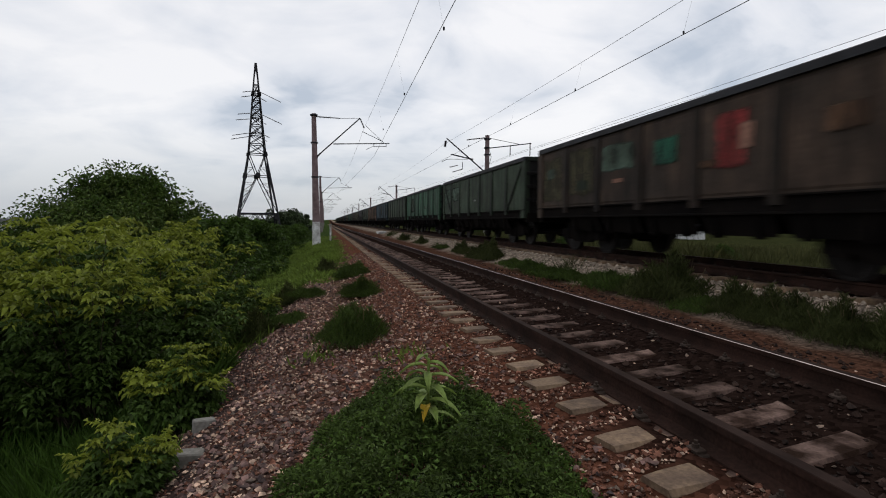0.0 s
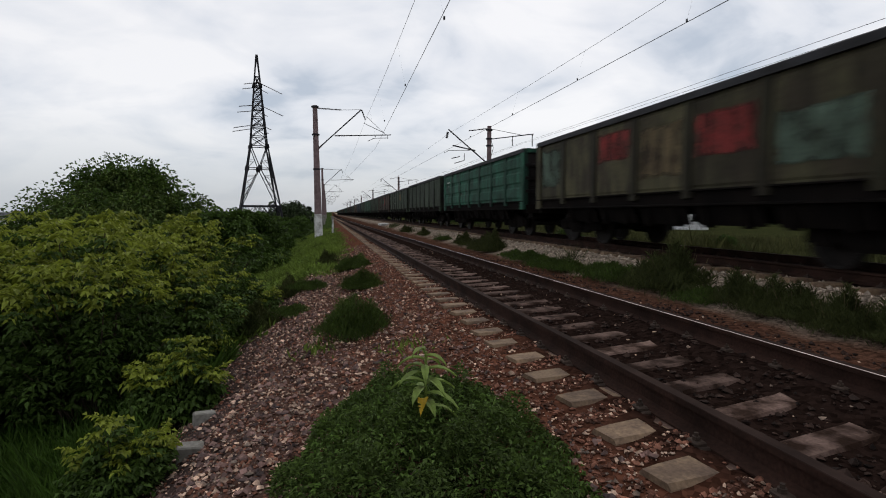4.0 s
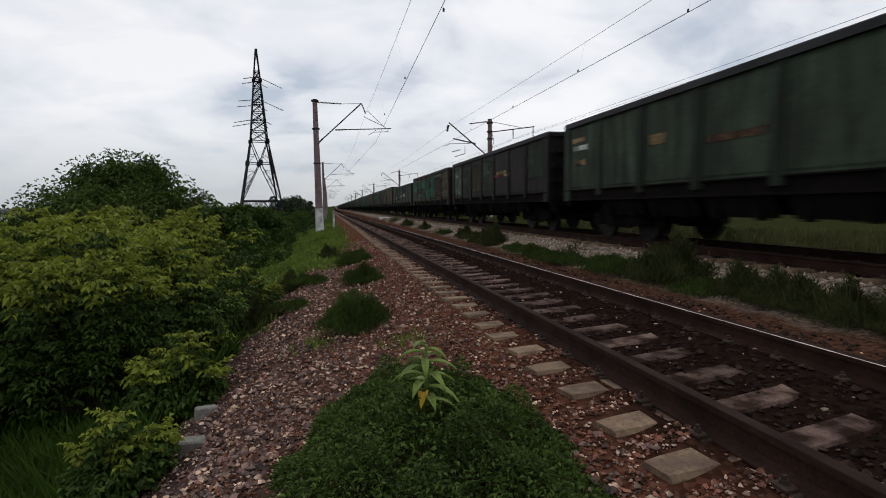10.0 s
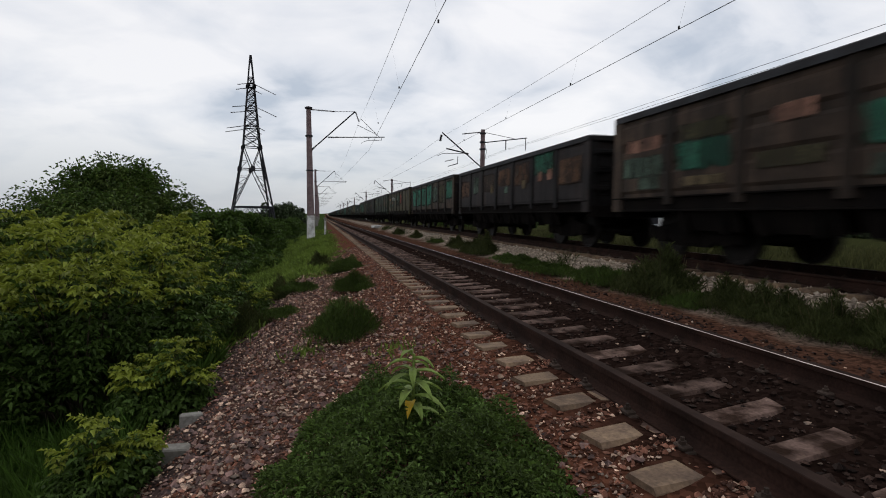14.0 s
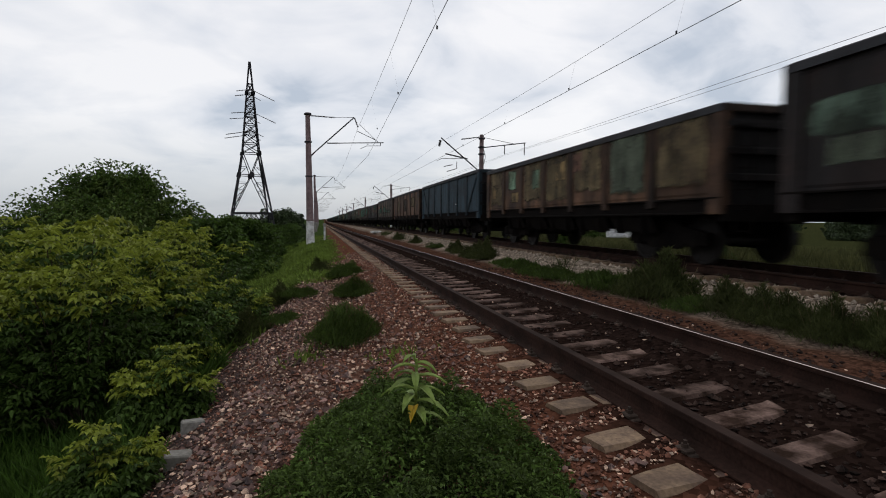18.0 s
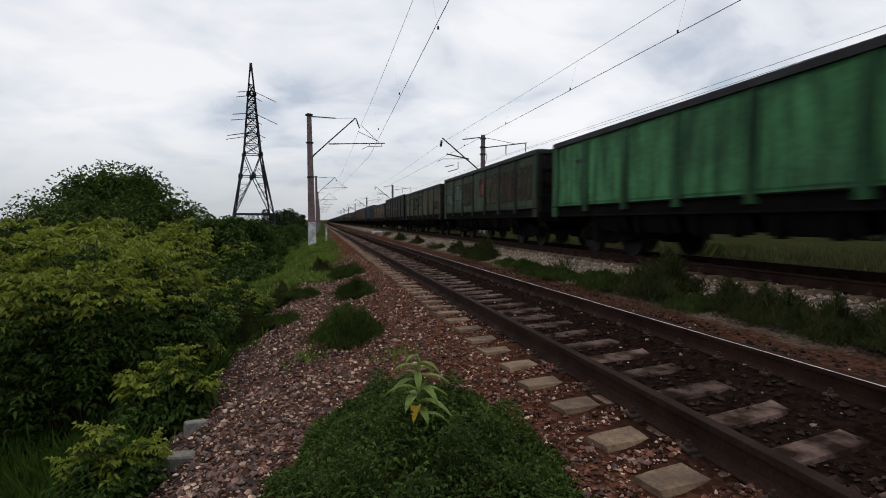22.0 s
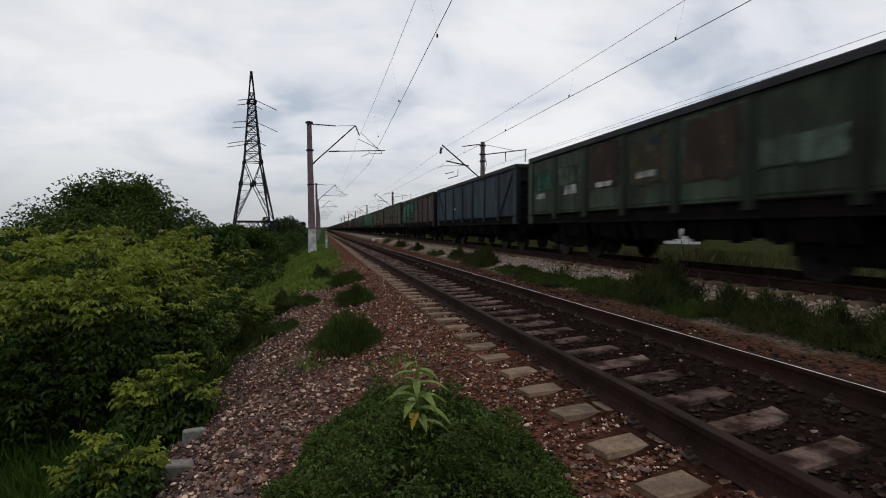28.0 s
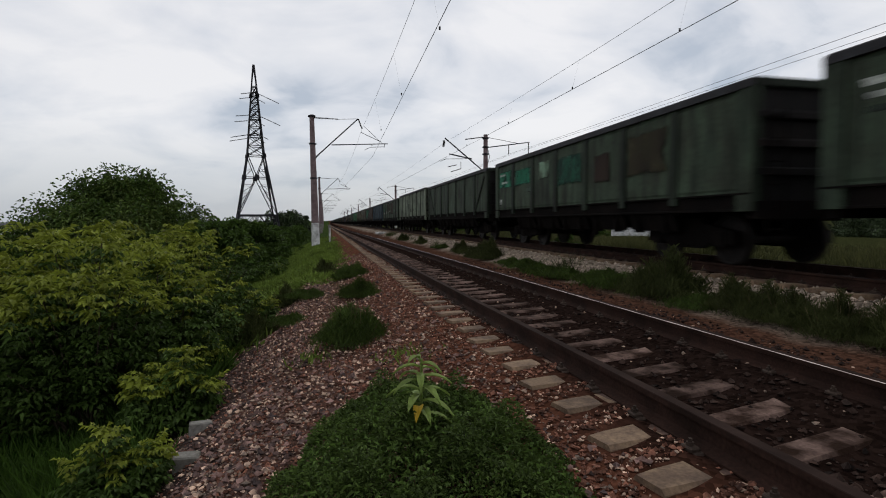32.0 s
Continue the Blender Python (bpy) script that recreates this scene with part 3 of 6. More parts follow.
def wagon_meshes(TOP):
    """The pieces of an open-topped wagon, drawn about the spot where each one sits."""
    m = {}
    w, h0, h1 = STEP / 2, SILL + 0.10, TOP - 0.12
    shape = [(-0.02, h0), (0.02, h0), (0.02, h0 + 0.08), (0.034, h0 + 0.12), (0.034, h1 - 0.12), (0.02, h1 - 0.08), (0.02, h1), (-0.02, h1)]
    m["panel"] = Build().prism(shape, -w, w).mesh("side_panel", PAINTS["green"])
    shape = [(-0.02, h0), (0.02, h0)]
    for i in range(3):
        z = h0 + 0.12 + i * (h1 - h0 - 0.12) / 3
        shape += [(0.02, z), (0.052, z + 0.06), (0.052, z + 0.36), (0.02, z + 0.42)]
    m["ribbed"] = Build().prism(shape + [(0.02, h1), (-0.02, h1)], -w, w).mesh("ribbed_side_panel", PAINTS["teal"])
    v = []
    for z, d in ((SILL - 0.02, 0.085), (SILL + 0.5, 0.085), (TOP - 0.14, 0.06)):
        v += [(-0.02, -0.13, z), (d, -0.10, z), (d, 0.10, z), (-0.02, 0.13, z)]
    f = [(r + i, r + (i + 1) % 4, r + 4 + (i + 1) % 4, r + 4 + i) for r in (0, 4) for i in range(4)] + [(3, 2, 1, 0), (8, 9, 10, 11)]
    m["post"] = mesh_of("post", v, f, PAINTS["green"])
    m["corner_post"] = Build().box(-0.02, 0.075, -0.16, 0.16, SILL - 0.16, TOP - 0.14).mesh("corner_post", PAINTS["green"])
    m["top_rail"] = Build().box(-0.07, 0.10, -HALF, HALF, TOP - 0.14, TOP, 0.02).mesh("top_rail", PAINTS["green"])
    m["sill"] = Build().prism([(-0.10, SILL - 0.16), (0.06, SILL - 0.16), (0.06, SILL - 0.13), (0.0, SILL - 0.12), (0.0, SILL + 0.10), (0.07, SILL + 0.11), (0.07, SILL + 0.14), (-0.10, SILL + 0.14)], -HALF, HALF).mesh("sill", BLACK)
    m["end_wall"] = Build().box(-SIDE + 0.03, SIDE - 0.03, -0.03, 0.03, SILL, TOP - 0.1).mesh("end_wall", PAINTS["green"])
    m["end_rib"] = Build().box(-SIDE + 0.06, SIDE - 0.06, 0.03, 0.11, -0.06, 0.06, 0.02).mesh("end_rib", PAINTS["green"])
    m["end_top_rail"] = Build().box(-SIDE + 0.02, SIDE - 0.02, -0.05, 0.12, TOP - 0.14, TOP - 0.004, 0.02).mesh("end_top_rail", PAINTS["green"])
    m["end_post"] = Build().box(-0.06, 0.06, 0.03, 0.10, SILL, TOP - 0.14).mesh("end_post", PAINTS["green"])
    m["brace"] = Build().box(-0.02, 0.035, -0.055, 0.055, -1.15, 1.15, 0.01).mesh("diagonal_brace", PAINTS["green"])
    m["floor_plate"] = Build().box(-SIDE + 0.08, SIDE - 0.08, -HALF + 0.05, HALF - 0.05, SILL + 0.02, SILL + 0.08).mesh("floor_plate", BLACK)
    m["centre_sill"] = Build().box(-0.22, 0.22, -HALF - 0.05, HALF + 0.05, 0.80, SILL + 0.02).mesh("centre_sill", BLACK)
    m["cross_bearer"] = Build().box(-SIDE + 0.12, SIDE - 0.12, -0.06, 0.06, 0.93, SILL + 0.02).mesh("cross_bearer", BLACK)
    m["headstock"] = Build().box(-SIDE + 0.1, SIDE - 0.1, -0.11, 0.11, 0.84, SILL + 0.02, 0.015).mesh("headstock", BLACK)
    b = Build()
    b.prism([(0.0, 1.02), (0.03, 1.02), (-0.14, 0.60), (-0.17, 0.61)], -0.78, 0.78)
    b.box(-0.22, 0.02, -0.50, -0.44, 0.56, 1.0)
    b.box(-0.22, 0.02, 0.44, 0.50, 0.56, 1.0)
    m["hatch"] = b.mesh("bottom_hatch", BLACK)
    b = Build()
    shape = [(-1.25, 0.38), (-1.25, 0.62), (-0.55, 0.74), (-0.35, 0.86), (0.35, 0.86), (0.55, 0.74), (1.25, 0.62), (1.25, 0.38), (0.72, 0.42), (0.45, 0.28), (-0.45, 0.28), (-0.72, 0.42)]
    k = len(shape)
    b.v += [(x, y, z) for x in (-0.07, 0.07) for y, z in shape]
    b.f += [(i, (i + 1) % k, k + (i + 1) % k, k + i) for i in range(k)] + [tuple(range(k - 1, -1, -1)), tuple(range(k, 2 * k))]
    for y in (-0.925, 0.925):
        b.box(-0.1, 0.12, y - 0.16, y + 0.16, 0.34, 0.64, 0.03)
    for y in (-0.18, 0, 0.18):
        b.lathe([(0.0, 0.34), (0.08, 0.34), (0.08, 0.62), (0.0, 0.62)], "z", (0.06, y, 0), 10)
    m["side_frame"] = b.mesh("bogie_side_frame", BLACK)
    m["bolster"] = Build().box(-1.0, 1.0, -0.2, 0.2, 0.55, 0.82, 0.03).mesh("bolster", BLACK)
    b = Build()
    b.lathe([(0.09, -1.05), (0.09, 1.05)], "x", sides=12)
    for s in (-1, 1):
        x = s * 0.797
        b.lathe([(0.10, x - 0.09), (0.2, x - 0.06), (0.40, x - 0.04), (0.42, x - 0.065), (WHEEL_R, x - 0.065), (WHEEL_R, x + 0.05), (WHEEL_R + 0.0, x + 0.065), (0.42, x + 0.065), (0.40, x + 0.02), (0.2, x + 0.05), (0.10, x + 0.09)], "x", sides=28)
        for a in range(3):
            c = 2 * math.pi * a / 3
            b.tube((x - 0.05, 0.26 * math.cos(c), 0.26 * math.sin(c)), (x + 0.06, 0.26 * math.cos(c), 0.26 * math.sin(c)), 0.035, sides=8)
    m["wheelset"] = b.mesh("wheelset", WHEEL)
    b = Build()
    b.box(-0.09, 0.09, 0, 0.42, 0.94, 1.12, 0.02)
    b.box(-0.2, 0.2, 0.36, 0.66, 0.88, 1.18, 0.04)
    m["coupler"] = b.mesh("coupler", BLACK)
    b = Build()
    for x in (-0.17, 0.17):
        b.tube((0.0, x, SILL - 0.5), (0.0, x, TOP - 0.5), 0.014, sides=6)
    for i in range(6):
        z = SILL - 0.45 + i * 0.36
        b.tube((0.0, -0.17, z), (0.0, 0.17, z), 0.012, sides=6)
    m["ladder"] = b.mesh("ladder", BLACK)
    b = Build()
    b.lathe([(0.0, -0.4), (0.15, -0.4), (0.15, 0.4), (0.0, 0.4)], "y", (0.7, 0.0, 0.78), 14)
    m["brake_cylinder"] = b.mesh("brake_cylinder", BLACK)
    return m


# wagons that stand lower or higher than the rest, in metres
HEIGHTS = {0: 0.03, 2: 0.04, 7: -0.24, 9: 0.03, 10: 0.03, 12: -0.09, 13: -0.16, 17: -0.23, 18: 0.03, 19: -0.06, 20: 0.04, 23: 0.05, 27: 0.09, 30: -0.05}
BODIES = {d: wagon_meshes(TOP + d) for d in sorted({0, *HEIGHTS.values()})}


def painted(ob, mat):
    ob.material_slots[0].link = "OBJECT"
    ob.material_slots[0].material = mat
    return ob


# base paint; whether ribbed; painted patches: place from the front end (0 to 1), height (0 to 1), length and height in metres, paint
WAGONS = {
    -3: ("green", 0, []), -2: ("mid", 0, [(0.05, 0.8, 0.7, 0.1, "sage"), (0.3, 0.25, 0.5, 0.12, "sage"), (0.21, 0.5, 1.46, 1.2, "green"), (0.64, 0.3, 0.9, 0.2, "sage")]), -1: ("green", 0, [(0.08, 0.6, 0.9, 0.9, "sage"), (0.22, 0.62, 0.8, 0.8, "sage"), (0.5, 0.3, 0.5, 0.1, "white")]),
    0: ("brown", 0, [(0.07, 0.5, 1.46, 1.5, "olive"), (0.06, 0.62, 0.6, 0.35, "sage"), (0.21, 0.55, 1.46, 1.4, "olive"), (0.22, 0.3, 0.6, 0.3, "green"), (0.36, 0.68, 1.0, 0.7, "sage"), (0.36, 0.3, 0.5, 0.12, "pink"), (0.5, 0.62, 0.78, 0.6, "teal"), (0.64, 0.6, 0.75, 1.05, "red"), (0.665, 0.6, 0.32, 0.5, "pink"), (0.6, 0.35, 0.5, 0.15, "rust"), (0.8, 0.6, 0.6, 0.4, "rust")]),
    1: ("green", 0, [(0.04, 0.78, 0.7, 0.09, "white"), (0.12, 0.66, 0.4, 0.09, "sage"), (0.2, 0.55, 0.3, 0.2, "sage"), (0.22, 0.3, 0.3, 0.2, "sage"), (0.33, 0.72, 0.4, 0.1, "white"), (0.33, 0.3, 0.5, 0.1, "white"), (0.65, 0.7, 0.7, 0.6, "cream"), (0.65, 0.5, 0.5, 0.16, "cream"), (0.78, 0.36, 1.0, 0.09, "sage"), (0.78, 0.28, 0.8, 0.09, "sage")]),
    2: ("green", 0, [(0.05, 0.8, 0.7, 0.08, "sage"), (0.3, 0.25, 0.4, 0.08, "sage")]), 3: ("teal", 1, [(0.04, 0.8, 0.8, 0.08, "white"), (0.07, 0.66, 0.6, 0.08, "white"), (0.3, 0.3, 0.6, 0.08, "sage"), (0.3, 0.24, 0.5, 0.08, "sage")]),
    4: ("olive", 0, [(0.1, 0.55, 1.2, 1.3, "sage"), (0.35, 0.72, 0.9, 0.8, "red"), (0.5, 0.5, 1.2, 1.2, "tan"), (0.64, 0.6, 0.9, 0.9, "red"), (0.8, 0.4, 1.0, 0.9, "sage")]),
    5: ("green", 0, [(0.07, 0.62, 1.1, 0.8, "sage"), (0.21, 0.64, 1.1, 0.9, "sage"), (0.36, 0.62, 1.0, 0.9, "olive"), (0.5, 0.6, 1.0, 0.9, "turquoise"), (0.64, 0.62, 1.1, 0.8, "sage"), (0.9, 0.2, 0.3, 0.2, "white")]),
    6: ("olive", 0, [(0.06, 0.5, 0.6, 0.13, "white"), (0.07, 0.7, 1.46, 0.8, "green"), (0.21, 0.32, 1.46, 0.6, "rust"), (0.36, 0.75, 1.46, 0.8, "green"), (0.36, 0.3, 1.46, 0.8, "tan"), (0.5, 0.72, 1.46, 0.95, "ochre"), (0.5, 0.24, 1.46, 0.9, "green"), (0.64, 0.75, 1.3, 0.5, "tan"), (0.64, 0.36, 1.46, 0.6, "green"), (0.66, 0.5, 0.7, 0.14, "pink"), (0.79, 0.55, 1.46, 1.7, "ochre"), (0.8, 0.42, 0.6, 0.35, "tan"), (0.93, 0.5, 1.46, 1.6, "ochre")]),
    7: ("green", 0, [(0.07, 0.55, 1.46, 1.4, "sage"), (0.06, 0.86, 0.7, 0.12, "sage"), (0.06, 0.2, 0.6, 0.18, "white"), (0.21, 0.55, 1.46, 1.4, "olive"), (0.22, 0.25, 0.75, 0.28, "white"), (0.36, 0.55, 1.46, 1.4, "teal"), (0.38, 0.75, 0.6, 0.12, "sage"), (0.5, 0.36, 0.75, 0.2, "white"), (0.5, 0.26, 0.6, 0.2, "pink"), (0.64, 0.36, 1.4, 0.26, "white"), (0.65, 0.5, 0.55, 0.3, "white"), (0.64, 0.72, 1.46, 0.8, "blue")]),
    8: ("olive", 1, [(0.07, 0.8, 1.3, 0.3, "turquoise"), (0.07, 0.58, 1.4, 0.45, "turquoise"), (0.07, 0.22, 1.2, 0.45, "sage"), (0.21, 0.75, 1.46, 0.5, "teal"), (0.21, 0.63, 1.2, 0.12, "turquoise"), (0.21, 0.45, 1.4, 0.44, "brown"), (0.2, 0.17, 0.5, 0.35, "sage"), (0.36, 0.74, 1.46, 0.5, "turquoise"), (0.39, 0.78, 0.6, 0.2, "sage"), (0.36, 0.3, 1.46, 0.8, "teal"), (0.32, 0.22, 0.4, 0.25, "sage"), (0.5, 0.68, 1.46, 0.8, "teal"), (0.5, 0.25, 1.46, 0.7, "teal"), (0.64, 0.5, 1.46, 1.6, "teal"), (0.6, 0.62, 0.7, 0.4, "black"), (0.79, 0.5, 1.46, 1.3, "brown")]),
    9: ("black", 0, [(0.07, 0.5, 1.46, 1.6, "sage"), (0.06, 0.72, 0.7, 0.13, "white"), (0.21, 0.5, 1.46, 1.4, "green"), (0.36, 0.5, 1.46, 1.4, "olive"), (0.5, 0.5, 1.46, 1.5, "green"), (0.5, 0.62, 0.6, 0.1, "sage"), (0.66, 0.54, 1.3, 0.14, "cream"), (0.6, 0.46, 0.78, 0.13, "red"), (0.7, 0.45, 0.7, 0.12, "cream"), (0.9, 0.6, 1.3, 1.2, "green")]),
    10: ("green", 0, [(0.05, 0.84, 0.75, 0.15, "cream"), (0.06, 0.69, 0.78, 0.16, "white"), (0.06, 0.42, 0.55, 0.2, "cream"), (0.33, 0.56, 0.6, 0.26, "cream"), (0.5, 0.42, 1.4, 0.16, "rust"), (0.77, 0.6, 0.6, 0.9, "pink"), (0.9, 0.5, 1.0, 1.2, "olive")]),
    11: ("olive", 0, [(0.05, 0.86, 0.4, 0.3, "cream"), (0.07, 0.7, 0.78, 0.3, "cream"), (0.07, 0.24, 0.75, 0.26, "sage"), (0.02, 0.1, 0.3, 0.3, "white"), (0.21, 0.72, 1.3, 0.32, "white"), (0.2, 0.5, 0.5, 0.2, "pink"), (0.22, 0.28, 1.2, 0.36, "sage"), (0.36, 0.7, 0.78, 0.28, "sage"), (0.32, 0.68, 0.4, 0.35, "white"), (0.5, 0.7, 1.46, 0.6, "sage"), (0.5, 0.42, 1.2, 0.6, "green"), (0.5, 0.26, 0.7, 0.2, "brown"), (0.66, 0.62, 0.55, 0.9, "red"), (0.68, 0.6, 0.32, 0.7, "pink"), (0.12, 0.3, 0.7, 0.3, "green")]),
    12: ("brown", 0, [(0.07, 0.5, 1.2, 1.35, "turquoise"), (0.21, 0.5, 1.2, 1.4, "turquoise"), (0.36, 0.5, 1.2, 1.4, "turquoise"), (0.5, 0.52, 1.2, 1.45, "turquoise"), (0.64, 0.5, 0.9, 1.1, "sage"), (0.79, 0.5, 1.2, 1.2, "olive"), (0.93, 0.6, 1.2, 1.1, "turquoise"), (0.99, 0.7, 0.16, 0.7, "sage")]),
    13: ("black", 0, [(0.07, 0.5, 1.1, 0.9, "rust"), (0.21, 0.55, 0.78, 0.9, "sage"), (0.36, 0.55, 1.0, 0.8, "brown"), (0.385, 0.38, 0.32, 0.4, "tan"), (0.5, 0.62, 1.0, 0.7, "rust"), (0.52, 0.3, 0.4, 0.3, "sage"), (0.64, 0.62, 1.0, 0.8, "rust"), (0.66, 0.38, 0.4, 0.35, "tan"), (0.79, 0.75, 1.0, 0.7, "teal"), (0.765, 0.5, 0.36, 0.4, "pink"), (0.825, 0.5, 0.36, 0.4, "pink"), (0.93, 0.5, 0.9, 0.8, "rust")]),
    14: ("brown", 1, [(0.07, 0.68, 1.3, 0.34, "pink"), (0.07, 0.36, 1.0, 0.5, "sage"), (0.09, 0.12, 0.78, 0.3, "sage"), (0.21, 0.42, 1.46, 0.6, "teal"), (0.21, 0.72, 1.3, 0.34, "olive"), (0.22, 0.1, 1.2, 0.2, "tan"), (0.36, 0.7, 0.78, 0.3, "pink"), (0.36, 0.25, 1.3, 0.3, "olive"), (0.5, 0.45, 1.46, 0.6, "teal"), (0.5, 0.1, 1.2, 0.3, "sage"), (0.64, 0.32, 1.3, 0.35, "teal"), (0.8, 0.32, 1.4, 0.4, "sage")]),
    15: ("rust", 0, [(0.2, 0.5, 1.0, 1.0, "tan"), (0.5, 0.5, 1.2, 1.1, "brown"), (0.8, 0.6, 1.0, 0.8, "tan")]), 16: ("blue", 0, [(0.04, 0.85, 0.5, 0.1, "sage"), (0.7, 0.22, 0.5, 0.08, "white")]),
    17: ("rust", 0, [(0.07, 0.5, 1.46, 1.6, "tan"), (0.06, 0.4, 0.5, 0.6, "cream"), (0.21, 0.62, 0.78, 0.75, "mint"), (0.23, 0.2, 0.7, 0.4, "cream"), (0.36, 0.5, 1.46, 1.4, "tan"), (0.38, 0.55, 0.6, 0.7, "mint"), (0.5, 0.5, 1.46, 1.5, "tan"), (0.52, 0.6, 0.6, 0.6, "cream"), (0.64, 0.55, 1.46, 1.3, "tan"), (0.6, 0.7, 0.5, 0.6, "pink"), (0.79, 0.5, 1.46, 1.5, "grey"), (0.93, 0.55, 1.46, 1.5, "tan")]),
    18: ("black", 0, [(0.04, 0.6, 0.8, 0.6, "sage"), (0.05, 0.28, 0.8, 0.42, "grey"), (0.16, 0.6, 0.4, 0.4, "sage"), (0.27, 0.66, 0.9, 0.5, "grey"), (0.36, 0.4, 0.8, 0.12, "pink"), (0.5, 0.42, 1.0, 0.12, "pink"), (0.66, 0.8, 0.9, 0.2, "tan"), (0.66, 0.66, 0.9, 0.12, "tan"), (0.66, 0.42, 1.0, 0.1, "cream"), (0.66, 0.18, 1.0, 0.25, "rust"), (0.9, 0.34, 0.9, 0.2, "cream")]),
    19: ("olive", 0, [(0.07, 0.62, 1.0, 0.6, "sage"), (0.2, 0.64, 1.0, 0.5, "sage"), (0.35, 0.5, 1.1, 1.0, "green"), (0.5, 0.6, 1.1, 0.8, "green"), (0.64, 0.45, 0.9, 0.12, "pink"), (0.9, 0.3, 0.9, 0.5, "brown")]),
    20: ("green", 0, [(0.05, 0.7, 0.78, 0.4, "sage"), (0.07, 0.4, 1.2, 0.6, "sage"), (0.21, 0.6, 1.2, 0.9, "sage"), (0.36, 0.5, 1.46, 1.2, "olive"), (0.53, 0.62, 0.55, 0.85, "red"), (0.55, 0.58, 0.3, 0.45, "pink"), (0.64, 0.5, 1.46, 1.3, "olive"), (0.79, 0.5, 1.46, 1.3, "brown"), (0.93, 0.5, 1.46, 1.3, "olive")]),
    21: ("bright", 0, [(0.12, 0.72, 0.6, 0.12, "sage")]), 22: ("olive", 0, [(0.07, 0.45, 1.46, 1.0, "tan"), (0.06, 0.76, 0.78, 0.2, "white"), (0.06, 0.4, 0.5, 0.4, "sage"), (0.21, 0.5, 1.46, 1.6, "tan"), (0.2, 0.78, 0.6, 0.2, "sage"), (0.36, 0.5, 1.46, 1.6, "tan"), (0.5, 0.5, 1.46, 1.6, "tan"), (0.51, 0.6, 0.75, 0.95, "black"), (0.64, 0.5, 1.46, 1.6, "tan"), (0.65, 0.62, 0.78, 0.8, "black"), (0.66, 0.62, 0.42, 0.36, "tan"), (0.79, 0.5, 1.46, 1.6, "tan"), (0.93, 0.55, 1.46, 1.5, "tan")]),
    23: ("olive", 1, [(0.07, 0.8, 1.3, 0.3, "sage"), (0.07, 0.5, 1.3, 0.3, "tan"), (0.09, 0.36, 0.5, 0.3, "black"), (0.21, 0.72, 1.3, 0.3, "tan"), (0.21, 0.4, 1.3, 0.3, "tan"), (0.36, 0.75, 1.3, 0.3, "sage"), (0.36, 0.42, 1.3, 0.3, "tan"), (0.5, 0.72, 1.3, 0.3, "tan"), (0.5, 0.4, 1.2, 0.35, "rust"), (0.64, 0.72, 1.3, 0.35, "sage"), (0.8, 0.4, 1.1, 0.3, "tan")]),
    24: ("brown", 0, [(0.07, 0.52, 1.46, 1.75, "emerald"), (0.07, 0.78, 1.0, 0.16, "mint"), (0.06, 0.6, 0.7, 0.12, "mint"), (0.21, 0.58, 1.46, 1.5, "emerald"), (0.21, 0.2, 0.9, 0.4, "teal"), (0.36, 0.7, 1.46, 0.8, "emerald"), (0.36, 0.3, 1.2, 0.7, "teal"), (0.5, 0.75, 1.2, 0.6, "teal"), (0.66, 0.62, 0.6, 0.85, "red"), (0.68, 0.6, 0.35, 0.5, "pink"), (0.02, 0.3, 0.35, 1.2, "emerald")]),
    25: ("blue", 0, [(0.3, 0.3, 0.4, 0.08, "white")]),
    26: ("green", 0, [(0.07, 0.6, 1.3, 0.7, "teal"), (0.06, 0.3, 0.75, 0.2, "white"), (0.21, 0.62, 1.2, 0.6, "sage"), (0.22, 0.35, 0.75, 0.3, "white"), (0.36, 0.65, 1.46, 1.2, "brown"), (0.36, 0.35, 0.75, 0.14, "white"), (0.5, 0.6, 1.46, 1.2, "olive"), (0.52, 0.85, 0.5, 0.2, "blue"), (0.5, 0.4, 0.75, 0.16, "white"), (0.64, 0.6, 1.46, 1.3, "brown"), (0.79, 0.4, 1.2, 0.5, "sage"), (0.94, 0.2, 0.3, 0.3, "pink")]),
    27: ("grey", 0, [(0.1, 0.25, 0.4, 0.28, "black"), (0.5, 0.25, 0.4, 0.28, "black"), (0.58, 0.25, 0.4, 0.28, "black"), (0.4, 0.5, 0.7, 0.4, "sage"), (0.7, 0.3, 0.6, 0.2, "sage")]), 28: ("green", 0, [(0.06, 0.8, 0.6, 0.08, "sage")]),
    29: ("green", 0, [(0.07, 0.7, 1.3, 0.7, "emerald"), (0.05, 0.82, 0.7, 0.1, "white"), (0.07, 0.62, 0.7, 0.1, "white"), (0.03, 0.12, 0.3, 0.25, "white"), (0.16, 0.6, 0.7, 0.4, "sage"), (0.21, 0.68, 1.0, 0.6, "emerald"), (0.27, 0.35, 0.7, 0.2, "sage"), (0.36, 0.72, 0.78, 0.6, "mint"), (0.5, 0.6, 1.2, 0.9, "teal"), (0.64, 0.5, 0.78, 0.8, "brown"), (0.8, 0.6, 1.2, 1.0, "olive")]),
    30: ("green", 0, [(0.1, 0.8, 1.2, 0.12, "white"), (0.1, 0.68, 1.0, 0.1, "white"), (0.1, 0.56, 1.0, 0.1, "sage"), (0.1, 0.22, 0.4, 0.2, "cream")]), 31: ("brown", 0, []), 32: ("green", 0, []),
}
WORDS = {"green": "dark green", "bright": "bright green", "teal": "teal green", "mid": "mid green", "brown": "dark brown", "rust": "rusty brown", "olive": "olive brown", "black": "sooty black", "blue": "slate blue", "grey": "pale grey-green"}
FILLERS = ["green", "brown", "olive", "black", "green", "rust", "blue", "green", "olive", "teal"]
